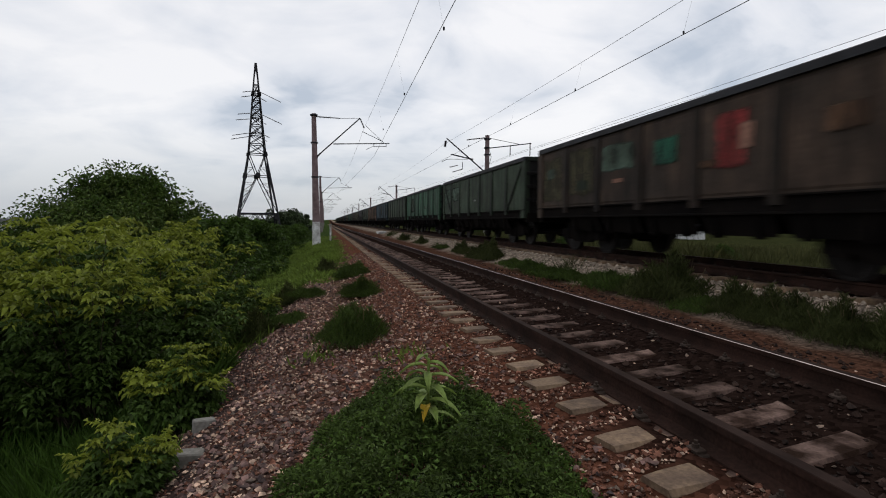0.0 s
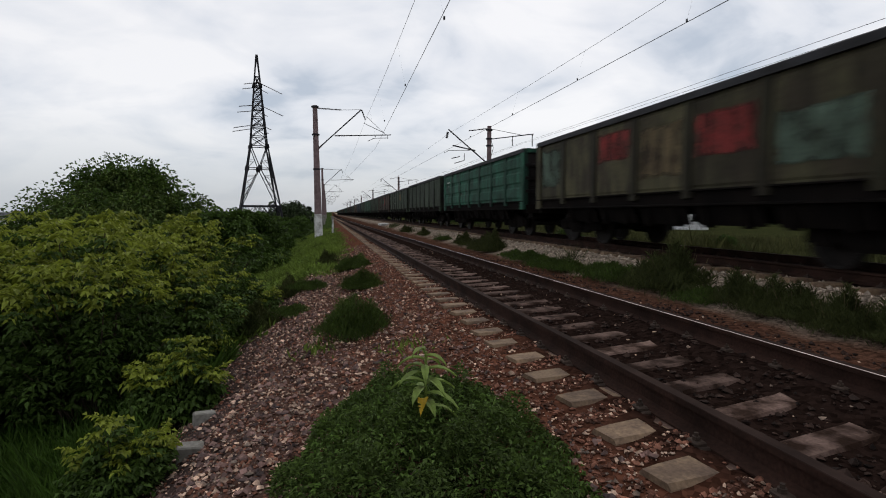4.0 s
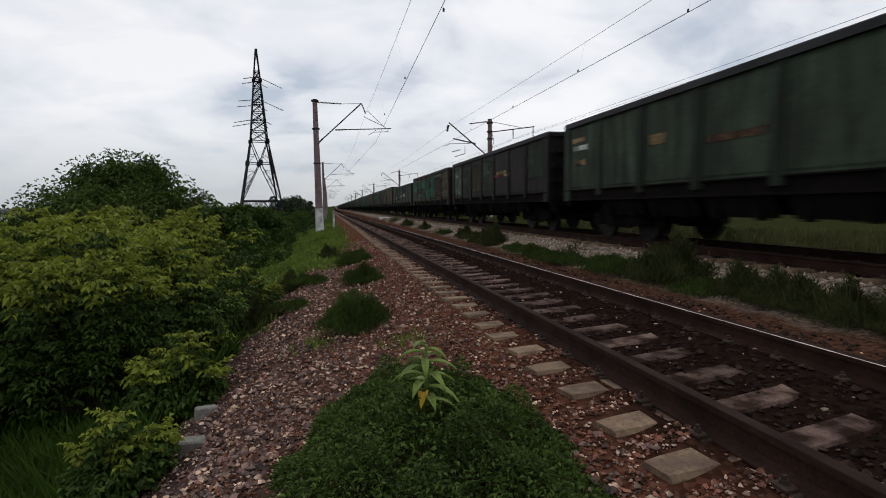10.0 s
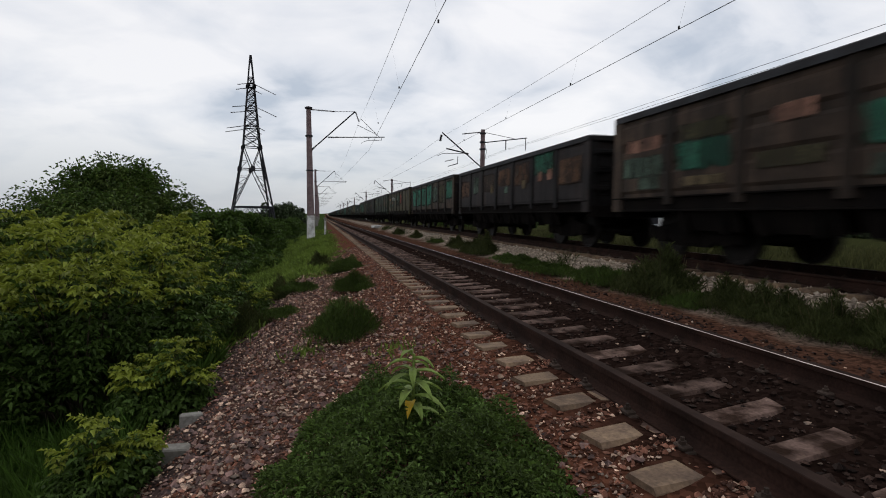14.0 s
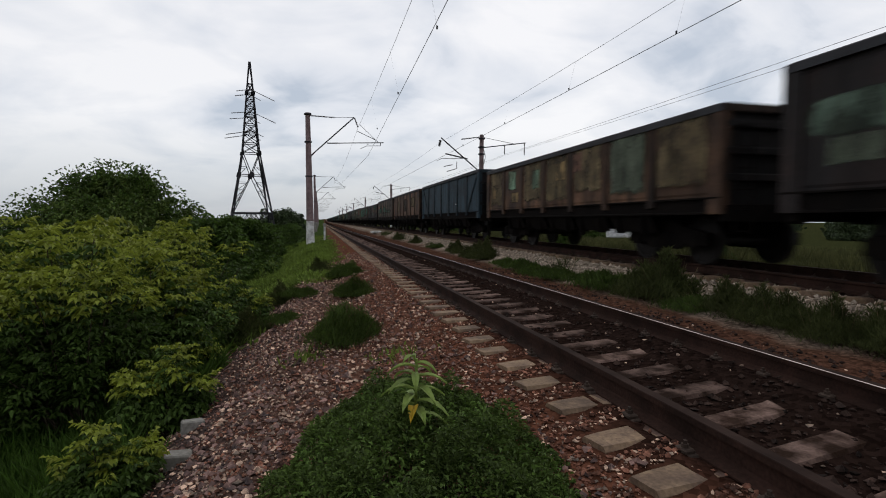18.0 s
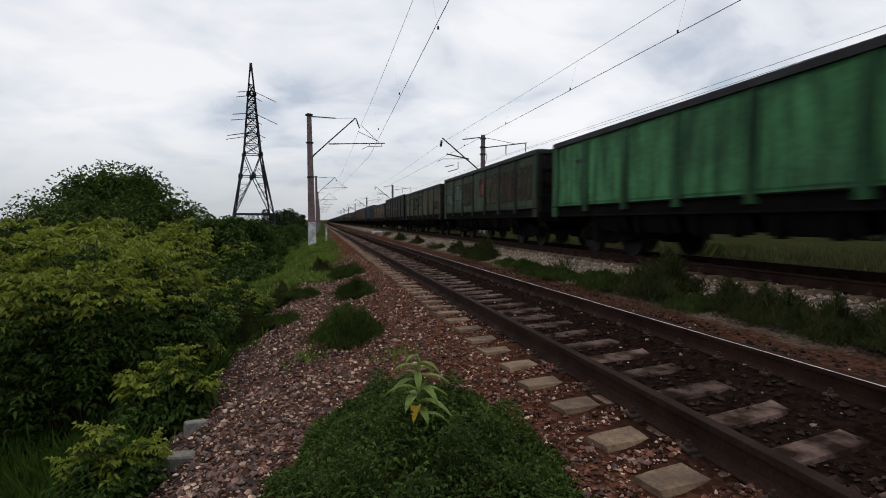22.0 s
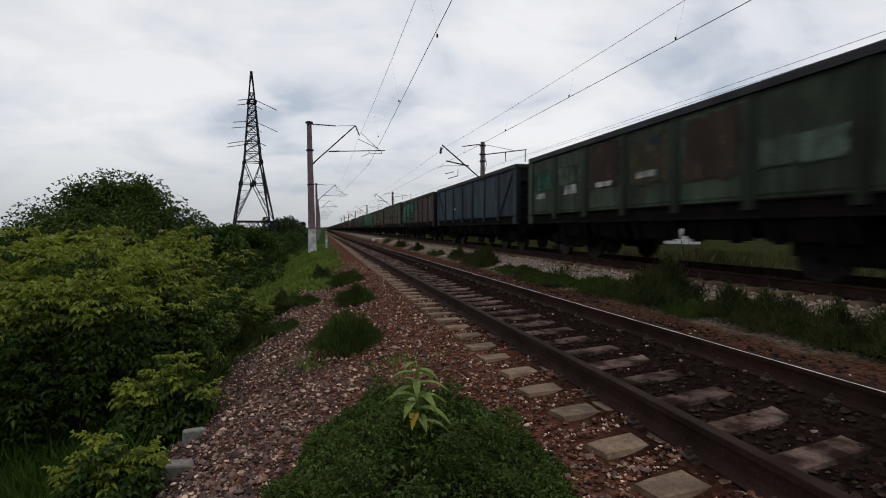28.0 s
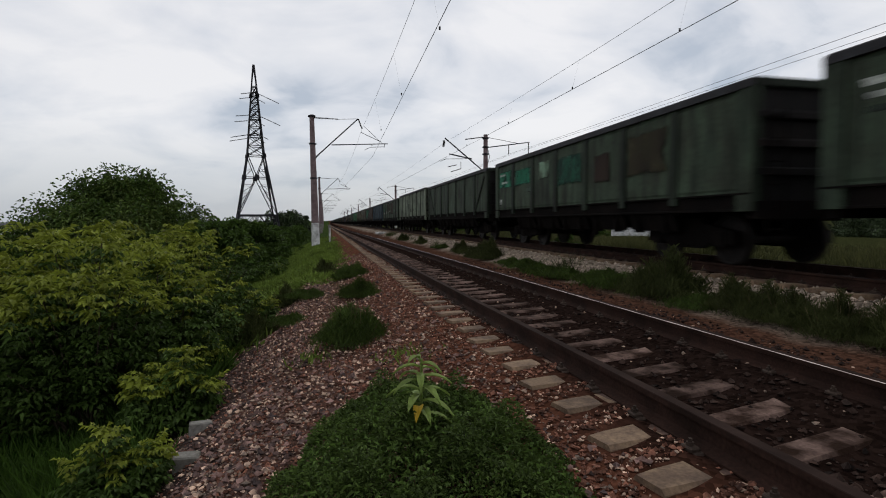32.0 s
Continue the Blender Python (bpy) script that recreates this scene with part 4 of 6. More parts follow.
TRAIN, WHEELS = [], []
BRACED = (-7, -1, 5, 16, 22, 25, 28)


def patch_mesh(length, height, out, rnd):
    """A thin uneven coat of paint, cut where the wagon's posts stand proud of it."""
    n = 7 if length * height > 0.12 else 3
    top = [(-length / 2 + length * i / n + rnd.uniform(-0.02, 0.02), height / 2 * rnd.uniform(0.84, 1.0)) for i in range(n + 1)]
    low = [(-length / 2 + length * i / n + rnd.uniform(-0.02, 0.02), -height / 2 * rnd.uniform(0.84, 1.0)) for i in range(n + 1)]
    v = [(x, y, z) for x in (out - 0.004, out) for y, z in top + low[::-1]]
    k = len(v) // 2
    f = [tuple(range(k)), tuple(range(2 * k - 1, k - 1, -1))] + [(i, (i + 1) % k, k + (i + 1) % k, k + i) for i in range(k)]
    return mesh_of("painted_patch", v, f, PAINTS["white"])


def wagon(k):
    rnd = random.Random(100 + k)
    base, ribbed, patches = WAGONS.get(k, (FILLERS[k % len(FILLERS)], 0, [((i + 0.5) / 7, 0.55, 1.2, 1.2, rnd.choice(("brown", "sage", "olive", "green"))) for i in range(7) if rnd.random() < 0.35]))
    close = k > -6
    words = WORDS[base] + (" open freight wagon with repainted patches" if len(patches) > 3 else " open freight wagon") + (" and a red mark" if any(q[4] == "red" for q in patches) else "")
    w = thing("freight_wagon", words, "freight wagon", on_line(travelled(0) - PITCH * k - HALF), "wagons of the train")
    main, shaded = PAINTS[base], SHADED_GRIMY[base]
    WM = BODIES[HEIGHTS.get(k, 0)]
    for s in (-1, 1):
        turn = 180 if s < 0 else 0
        for i in range(7):
            y = -HALF + 0.15 + STEP * (i + 0.5)
            painted(part("side_panel", WM["ribbed" if ribbed else "panel"], w, pose(s * (SIDE - 0.07), y, 0, 0, 0, turn)), main)
        if close or s < 0:
            for i in range(8):
                corner = i in (0, 7)
                painted(part("corner_post" if corner else "post", WM["corner_post" if corner else "post"], w, pose(s * (SIDE - 0.07), -HALF + 0.15 + STEP * i, 0, 0, 0, turn)), main if corner else shaded)
        painted(part("top_rail", WM["top_rail"], w, pose(s * (SIDE - 0.08), 0, 0, 0, 0, turn)), RAIL_SKY_SHEEN)
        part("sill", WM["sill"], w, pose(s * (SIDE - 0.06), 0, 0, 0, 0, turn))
        # every wagon's ends near-black, the shade between wagons put into their paint
        painted(part("end_wall", WM["end_wall"], w, pose(0, s * (HALF - 0.06), 0, 0, 0, 0 if s > 0 else 180)), SHADED_GRIMY["black"])
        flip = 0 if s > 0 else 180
        painted(part("end_top_rail", WM["end_top_rail"], w, pose(0, s * (HALF - 0.06), 0, 0, 0, flip)), shaded)
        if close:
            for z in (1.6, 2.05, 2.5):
                painted(part("end_rib", WM["end_rib"], w, pose(0, s * (HALF - 0.06), z, 0, 0, flip)), SHADED_GRIMY["black"])
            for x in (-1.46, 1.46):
                painted(part("end_post", WM["end_post"], w, pose(x, s * (HALF - 0.06), 0, 0, 0, flip)), shaded)
        part("coupler", WM["coupler"], w, pose(0, s * HALF, 0, 0, 0, 0 if s > 0 else 180))
        if close:
            for i in range(7):
                if abs(i - 3) < 3:
                    part("bottom_hatch", WM["hatch"], w, pose(s * (SIDE - 0.1), -HALF + 0.15 + STEP * (i + 0.5), 0, 0, 0, turn))
            part("ladder", WM["ladder"], w, pose(s * 1.15, s * (HALF + 0.08), 0, 0, 0, 90))
    part("floor_plate", WM["floor_plate"], w)
    part("centre_sill", WM["centre_sill"], w)
    for y in (-HALF + 0.09, HALF - 0.09):
        part("headstock", WM["headstock"], w, pose(0, y, 0))
    for i in range(6 if close else 0):
        part("cross_bearer", WM["cross_bearer"], w, pose(0, -HALF + 0.15 + STEP * (i + 1), 0))
    if close:
        part("brake_cylinder", WM["brake_cylinder"], w, pose(-1.4, 0.8, 0))
    for y in (-4.32, 4.32):
        bogie = part("bogie", WM["bolster"], w, pose(0, y, 0))
        for s in (-1, 1):
            part("side_frame", WM["side_frame"], bogie, pose(s * 1.02, 0, 0, 0, 0, 0 if s > 0 else 180))
            wheel = part("wheelset", WM["wheelset"], bogie, pose(0, s * 0.925, WHEEL_R))
            WHEELS.append((wheel, s))
    if k in BRACED:
        for s, y in ((1, -HALF + 0.15 + STEP / 2), (-1, HALF - 0.15 - STEP / 2)):
            painted(part("diagonal_brace", WM["brace"], w, pose(-SIDE + 0.03, y, (SILL + TOP) / 2, s * -44, 0, 180)), shaded)
    for coat, (u, h, length, height, hue) in enumerate(patches):
        if length >= 0.8:
            u, length = (min(6, int(u * 7)) + 0.5) / 7, 1.46 if height >= 0.45 else min(length, 1.4)
        y = HALF - 0.15 - u * (2 * HALF - 0.3)
        z = SILL + 0.25 + h * (TOP - SILL - 0.5)
        me = patch_mesh(length, height, (0.055 if ribbed else 0.036) + 0.003 * coat, rnd)
        painted(part("painted_patch", me, w, pose(-SIDE + 0.07, y, z, 0, 0, 180)), worn_paint(hue))
    TRAIN.append((w, k))


for wagon_number in range(-28, 33):
    wagon(wagon_number)


# ---- overhead line ----
def sagging(p, q, sag, r, n=14, sides=5):
    b = Build()
    p, q = Vector(p), Vector(q)
    pts = [p.lerp(q, i / n) - Vector((0, 0, sag * 4 * (i / n) * (1 - i / n))) for i in range(n + 1)]
    for a, c in zip(pts, pts[1:]):
        b.tube(a, c, r, sides=sides)
    return b


def insulator(p, q, r=0.06):
    """A rod insulator with sheds from p to q."""
    p, q = Vector(p), Vector(q)
    b = Build().tube(p, q, r * 0.4)
    n = max(3, int((q - p).length / 0.07))
    for i in range(n):
        a = p.lerp(q, (i + 0.35) / n)
        b.tube(a, p.lerp(q, (i + 0.85) / n), r, r * 0.55, sides=10)
    return b


def left_mast(x, y, lean=0.0):
    """A tapered mast beside the near track with its bracket reaching over the track."""
    base = gz(x, y)
    m = thing("catenary_mast", "tapered reddish catenary mast with a whitewashed concrete foot in the grass", "catenary mast", pose(x, y, base, 0, lean, 0), "overhead line masts")
    top = 8.97 - base
    part("foot", Build().lathe([(0.0, -0.4), (0.31, -0.4), (0.275, 1.75), (0.0, 1.76)], "z", sides=18).mesh("foot", WHITEWASH if y < 50 else CONCRETE_OLD), m, label="whitewashed concrete foot" if y < 50 else "grey concrete foot")
    part("pole", Build().lathe([(0.265, 1.7), (0.165, top), (0.0, top + 0.01)], "z", sides=18).mesh("pole", MAST_RED), m)
    for z in (top - 2.1, top - 0.1, top - 4.6):
        part("clamp", Build().lathe([(0.17, z - 0.06), (0.27, z - 0.05), (0.27, z + 0.05), (0.17, z + 0.06)], "z", sides=18).mesh("clamp", STEEL), m)
    heel, tip = (0.2, 0, top - 3.05), (3.34, 0, top - 0.22)
    part("bracket_arm", Build().tube(heel, tip, 0.045).mesh("bracket_arm", STEEL), m)
    part("heel_insulator", insulator((0.1, 0, top - 3.2), (0.45, 0, top - 2.83), 0.08).mesh("heel_insulator", GLASS_INS), m)
    part("tie_rod", Build().tube((1.9, 0, top - 0.28), tip, 0.014).mesh("tie_rod", STEEL), m)
    part("tie_insulator", insulator((0.15, 0, top - 0.2), (1.9, 0, top - 0.28), 0.07).mesh("tie_insulator", GLASS_INS), m)
    part("messenger_hanger", insulator((3.36, 0, top - 0.25), (3.62, 0, top - 0.95), 0.07).mesh("messenger_hanger", GLASS_INS), m)
    part("registration_tube", Build().tube((1.35, 0, top - 2.16), (5.5, 0, top - 2.03), 0.035).mesh("registration_tube", STEEL), m)
    part("registration_insulator", insulator((1.35, 0, top - 2.16), (2.1, 0, top - 2.13), 0.075).mesh("registration_insulator", GLASS_INS), m)
    part("stay_wire", Build().tube((3.75, 0, top - 0.75), (5.1, 0, top - 2.03), 0.016).mesh("stay_wire", STEEL), m)
    b = Build().tube((5.25, 0, top - 2.03), (5.25, 0, top - 2.3), 0.02).tube((5.25, 0, top - 2.26), (4.2, 0, top - 2.3), 0.02).tube((4.2, 0, top - 2.3), (3.75, 0, top - 2.52), 0.018)
    part("steady_arm", b.mesh("steady_arm", STEEL), m)
    part("guide_rod", Build().tube((3.5, 0, top - 1.2), (5.0, 0, top - 1.9), 0.02).mesh("guide_rod", STEEL), m)
    return m


def right_mast(x, y):
    base = gz(x, y)
    m = thing("catenary_mast", "dark catenary mast beyond the train with a feeder bracket", "catenary mast", pose(x, y, base), "overhead line masts")
    top = 8.1 - base
    part("foot", Build().lathe([(0.0, -0.4), (0.25, -0.4), (0.22, 2.3), (0.0, 2.31)], "z", sides=14).mesh("foot", WHITEWASH), m, label="whitewashed concrete foot")
    part("pole", Build().lathe([(0.21, 2.25), (0.17, top), (0.0, top + 0.01)], "z", sides=14).mesh("pole", MAST_RED), m)
    part("bracket_arm", Build().tube((-0.15, 0, top - 2.95), (-3.35, 0, top - 0.36), 0.05).mesh("bracket_arm", STEEL), m)
    part("messenger_hanger", insulator((-3.4, 0, top - 0.55), (-3.48, 0, top - 1.05), 0.12).mesh("messenger_hanger", GLASS_INS), m)
    part("tie_insulator", insulator((-0.2, 0, top - 0.2), (-1.7, 0, top - 0.42), 0.06).mesh("tie_insulator", GLASS_INS), m)
    part("registration_tube", Build().tube((-1.2, 0, top - 1.95), (-3.0, 0, top - 1.6), 0.05).mesh("registration_tube", STEEL), m)
    part("steady_arm", Build().tube((-1.6, 0, top - 1.95), (-3.3, 0, top - 2.0), 0.02).tube((-3.3, 0, top - 2.0), (-3.7, 0, top - 2.2), 0.02).mesh("steady_arm", STEEL), m)
    part("registration_insulator", insulator((-1.15, 0, top - 1.96), (-1.75, 0, top - 1.84), 0.08).mesh("registration_insulator", GLASS_INS), m)
    part("second_steady_arm", Build().tube((-2.05, 0, top - 2.2), (-2.05, 0, top - 2.75), 0.025).tube((-2.05, 0, top - 2.75), (-2.85, 0, top - 3.0), 0.03).mesh("steady_arm", STEEL), m)
    part("steady_insulator", insulator((-2.4, 0, top - 2.45), (-3.1, 0, top - 2.62), 0.05).mesh("steady_insulator", GLASS_INS), m)
    part("earth_lead", Build().tube((0.17, 0, top - 1.1), (0.34, 0, top - 1.7), 0.02).tube((0.34, 0, top - 1.7), (0.2, 0, top - 2.3), 0.02).mesh("earth_lead", STEEL), m)
    for z in (top - 0.3, top - 1.0, top - 1.55):
        part("clamp", Build().lathe([(0.17, z - 0.06), (0.26, z - 0.05), (0.26, z + 0.05), (0.17, z + 0.06)], "z", sides=14).mesh("clamp", STEEL), m)
    part("feeder_bracket", Build().tube((0.1, 0, top - 1.02), (3.75, 0, top - 0.5), 0.04).tube((0.1, 0, top - 0.2), (2.75, 0, top - 0.62), 0.02).mesh("feeder_bracket", STEEL), m)
    for fx in (1.95, 3.65):
        part("feeder_insulator", insulator((fx, 0, top - 1.02 + fx * 0.14), (fx, 0, top - 1.5), 0.06).mesh("feeder_insulator", GLASS_INS), m)
    return m


MAST_Y = [-17, 40, 97, 154, 211, 268, 325, 382, 440]
RIGHT_Y = [-20, 41, 104, 168, 232, 296, 360, 424]
for mast_y in MAST_Y:
    left_mast(-3.92 - 0.0085 * (mast_y - 40), mast_y, -0.85)
for mast_y in RIGHT_Y:
    right_mast(9.45 + (0.55 if mast_y > 50 else 0.0) - 0.003 * max(0, mast_y - 104), mast_y)


def wire(name, label, ys, x, z, sag, r, stagger=0.0, bear=0.0):
    v = Build()
    for i, (a, c) in enumerate(zip(ys, ys[1:])):
        s0, s1 = (stagger, -stagger) if i % 2 else (-stagger, stagger)
        piece = sagging((x + s0 - bear * max(0, a - 41), a, z), (x + s1 - bear * max(0, c - 41), c, z), sag, r)
        o = len(v.v)
        v.v += piece.v
        v.f += [tuple(j + o for j in f) for f in piece.f]
    ob = new(name, v.mesh(name, WIRE))
    return tagged(ob, label, "wire")


wire("contact_wire", "thin contact wire over the near track", MAST_Y, -0.34, 6.02, 0.04, 0.009, 0.64, 0.0085)
wire("messenger_wire", "sagging messenger wire over the near track", MAST_Y, -0.47, 8.1, 0.55, 0.007, 0.05, 0.0085)
wire("contact_wire", "thin contact wire over the train", RIGHT_Y, 5.78, 6.08, 0.05, 0.010, 0.1)
wire("messenger_wire", "sagging messenger wire over the train", RIGHT_Y, 6.1, 7.4, 0.3, 0.007)
wire("feeder_wire", "feeder wire hung outside the far masts", RIGHT_Y, 12.35, 6.58, 0.08, 0.007, -0.75)
wire("feeder_wire", "feeder wire hung close to the far masts", RIGHT_Y, 11.42, 6.6, 0.18, 0.0075)


def droppers(label, ys, x0, z0, x1, z1):
    for y in ys:
        tagged(new("dropper_wire", Build().tube((x0, y, z0), (x1, y, z1), 0.0015, sides=4).tube((x0, y, z0 - 0.03), (x0, y, z0 + 0.05), 0.025, sides=6).mesh("dropper_wire", WIRE)), label, "wire", "dropper wires")


droppers("thin dropper between messenger and contact wire", [6, 13, 20, 28, 34], -0.2, 6.02, -0.52, 7.66)
droppers("thin dropper over the train", [6, 12, 18, 25, 33], 5.78, 6.06, 6.05, 7.14)


# ---- lattice pylon ----
def pylon(x, y):
    base = gz(x, y)
    H = 31.6 - base
    p = thing("power_pylon", "dark steel lattice power pylon standing among bushes", "pylon", pose(x, y, base, 0, 0, 12))

    def half(z):
        return float(np.interp(z, [0, 5.3, 12.7, 17.0, 28.5, H], [4.2, 3.5, 2.25, 1.55, 0.62, 0.1]))
    levels = [0, 5.3, 12.7, 17.0, 18.9, 20.8, 22.6, 24.3, 25.9, 27.3, 28.7, 30.4, H]
    for sx, sy in ((-1, -1), (1, -1), (1, 1), (-1, 1)):
        b = Build()
        for a, c in zip(levels, levels[1:]):
            b.tube((sx * half(a), sy * half(a), a), (sx * half(c), sy * half(c), c), 0.16 if a < 17 else 0.13, sides=5)
        part("leg", b.mesh("leg", STEEL), p)
    for rot in range(4):
        b = Build()

        def at(u, z):
            q = (u * half(z), -half(z))
            for _ in range(rot):
                q = (-q[1], q[0])
            return (*q, z)
        for a, c in zip(levels[1:], levels[2:]):
            if a < 13:
                if a < 6:
                    b.tube(at(-1, a), at(0, c), 0.11, sides=4).tube(at(1, a), at(0, c), 0.11, sides=4)
                    for g in (-1, 1):
                        for f in (0.2, 0.4, 0.6, 0.8):
                            z, low = a + (c - a) * f, a + (c - a) * (f - 0.2)
                            inner = g * half(a) * (1 - f) / half(z)
                            b.tube(at(g, z), at(inner, z), 0.05, sides=4)
                            b.tube(at(g, low), at(inner, z), 0.05, sides=4)
                else:
                    b.tube(at(0, a), at(-1, c), 0.11, sides=4).tube(at(0, a), at(1, c), 0.11, sides=4)
                    b.tube(at(0, a - 0.45), at(0, a + 0.45), 0.42, sides=6)
                    for g in (-1, 1):
                        b.tube(at(g, a + 1.5), at(g * 0.42, a + 1.5), 0.05, sides=4).tube(at(g, a), at(g * 0.42, a + 1.5), 0.05, sides=4)
            else:
                b.tube(at(-1, a), at(1, c), 0.085, sides=4).tube(at(1, a), at(-1, c), 0.085, sides=4)
        for a in levels[1:-1]:
            b.tube(at(-1, a), at(1, a), 0.26 if a < 6 else 0.10, sides=4)
        for g in (-1, 1):
            for z in (17.0, 28.7):
                b.tube(at(g, z - 0.35), at(g, z + 0.35), 0.3, sides=6)
            for u in (0.25, 0.75):
                b.tube(at(g * u, 5.3), at(g * (u - 0.25), 4.0), 0.09, sides=4).tube(at(g * u, 5.3), at(g * (u + 0.25), 4.0), 0.09, sides=4)
        b.tube(at(-1, 0), at(0, 5.3), 0.08, sides=4).tube(at(1, 0), at(0, 5.3), 0.08, sides=4)
        part("bracing", b.mesh("bracing", STEEL), p)
    for z, reach in ((28.7, 2.2), (24.3, 3.2), (20.8, 2.6)):
        for s in (-1, 1):
            b = Build()
            tip = (0, s * reach, z + 0.2)
            for sx in (-1, 1):
                b.tube((sx * half(z), s * half(z), z), tip, 0.08, sides=4)
            b.tube((0, s * half(z), z + 1.2), tip, 0.06, sides=4)
            part("cross_arm", b.mesh("cross_arm", STEEL), p)
            short = 0.5 if z < 22 or s > 0 else 1.0
            for end in ((4.4 * short, s * reach, z - 1.6 * short), ((-2.6 if z > 26 else -3.6 if z > 22 else -4.6), s * reach, z - (0.35 if z > 22 else 0.8))):
                part("strain_insulator", insulator(tip, end, 0.11).mesh("strain_insulator", GLASS_INS), p)
    return p


pylon(-16.9, 110)

# ---- plants ----


def leaves(name, centres, aims, length, width, mat, droop=0.3, fold=0.25, seed=1):
    """One mesh of folded leaves: where each starts, where it points, its length and width."""
    r = np.random.default_rng(seed)
    n = len(centres)
    a = aims / np.linalg.norm(aims, axis=1, keepdims=True)
    side = np.cross(a, np.array([0, 0, 1.0]) + r.normal(0, 0.5, (n, 3)))
    side /= np.linalg.norm(side, axis=1, keepdims=True) + 1e-9
    up = np.cross(side, a)
    L = (length * r.uniform(0.7, 1.3, n))[:, None]
    W = (width * r.uniform(0.7, 1.3, n))[:, None]
    mid = centres + a * L * 0.45
    tip = centres + a * L - np.array([0, 0, 1.0]) * L * droop
    v = np.stack([centres, mid + side * W * 0.5 + up * W * fold, tip, mid - side * W * 0.5 + up * W * fold], 1).reshape(-1, 3)
    i = np.arange(n)[:, None] * 4
    f = np.concatenate([i + [0, 1, 2], i + [0, 2, 3]], 0)
    f = f.reshape(2, n, 3).transpose(1, 0, 2).reshape(-1, 3)
    me = bpy.data.meshes.new(name)
    me.vertices.add(len(v)); me.vertices.foreach_set("co", v.ravel())
    me.loops.add(f.size); me.loops.foreach_set("vertex_index", f.ravel().astype(np.int32))
    me.polygons.add(len(f)); me.polygons.foreach_set("loop_start", np.arange(0, f.size, 3, dtype=np.int32))
    me.update(calc_edges=True)
    me.materials.append(mat)
    return me


def sprays(r, points, outward, n_leaf, stalk):
    """Compound leaves: from each point a stalk bends outward, with leaflets along it."""
    n = len(points)
    cs, am = [], []
    out = outward / (np.linalg.norm(outward, axis=1, keepdims=True) + 1e-9)
    side = np.cross(out, [0, 0, 1.0]); side /= np.linalg.norm(side, axis=1, keepdims=True) + 1e-9
    for j in range(n_leaf):
        t = (j // 2 + 1) / (n_leaf / 2) * stalk
        s = 0 if j == n_leaf - 1 else (1 if j % 2 else -1)
        cs.append(points + out * t - np.array([0, 0, 1.0]) * t * t * 1.2)
        am.append(out * 0.6 + side * s * 0.8 + r.normal(0, 0.18, (n, 3)) - np.array([0, 0, 0.25]))
    return np.concatenate(cs), np.concatenate(am)


def stems(name, tops, r0, mat, seed=0, base=0.25):
    rnd = random.Random(seed)
    b = Build()
    for x, y, z in tops:
        p = Vector((x * 0.15 + rnd.uniform(-base, base), y * 0.15 + rnd.uniform(-base, base), -0.15))
        q = Vector((x * 0.5, y * 0.5, z * 0.55)) + Vector((rnd.uniform(-0.1, 0.1), rnd.uniform(-0.1, 0.1), 0))
        b.tube(p, q, r0, r0 * 0.7, 5)
        b.tube(q, (x, y, z), r0 * 0.7, r0 * 0.25, 5)
    return b.mesh(name, mat)


def shrub_parts(seed, rx, ry, h, leaf_mat, young_mat, size, tops=48, broad=0.46, nodes=(0.54, 0.68, 0.82, 0.94)):
    """Stems, leafy shoots and pale young tips of a shrub of that half-width and height."""
    r = np.random.default_rng(seed)
    th, u = r.uniform(0, 2 * np.pi, tops), np.sqrt(r.uniform(0, 1, tops))
    tp = np.stack([np.cos(th) * u * rx, np.sin(th) * u * ry, h * (0.45 + 0.5 * np.sqrt(1 - 0.9 * u * u)) * np.where(r.uniform(0, 1, tops) < 0.2, r.uniform(1.02, 1.24, tops), r.uniform(0.45, 0.94, tops))], 1)
    meshes = []
    for nm, mat, nodes, count in (("leafy_shoot", leaf_mat, nodes, 7), ("young_tip", young_mat, (0.96, 1.05), 7)):
        pts, out = [], []
        keep = slice(0, None) if nm == "leafy_shoot" else (tp[:, 2] * r.uniform(0.8, 1.2, tops) > np.quantile(tp[:, 2], 0.82))
        for node in nodes:
            for j in range(count):
                ang = r.uniform(0, 2 * np.pi, tops)
                d = np.stack([np.cos(ang), np.sin(ang), r.uniform(0.05, 0.75, tops)], 1)
                base = tp * np.stack([np.full(tops, 0.35 + 0.65 * node)] * 2 + [np.full(tops, node)], 1)
                pts.append((base + d * 0.05 + r.normal(0, 0.05, (tops, 3)))[keep])
                out.append(d[keep])
        c, a = sprays(r, np.concatenate(pts), np.concatenate(out), 7, size * 1.9)
        meshes.append(leaves(nm, c, a, size, size * broad, mat, 0.35, seed=seed))
    return stems("stem", tp, 0.012 * h / 2 + 0.006, BARK, seed), *meshes


def plant(name, label, category, x, y, meshes, rz=0.0, s=1.0, group="", sink=0.0):
    p = thing(name, label, category, pose(x, y, gz(x, y) - sink, 0, 0, rz) @ Matrix.Scale(s, 4), group)
    for nm, me in meshes:
        part(nm, me, p, kind="stuff" if nm == "dry_stubble" else "")
    return p


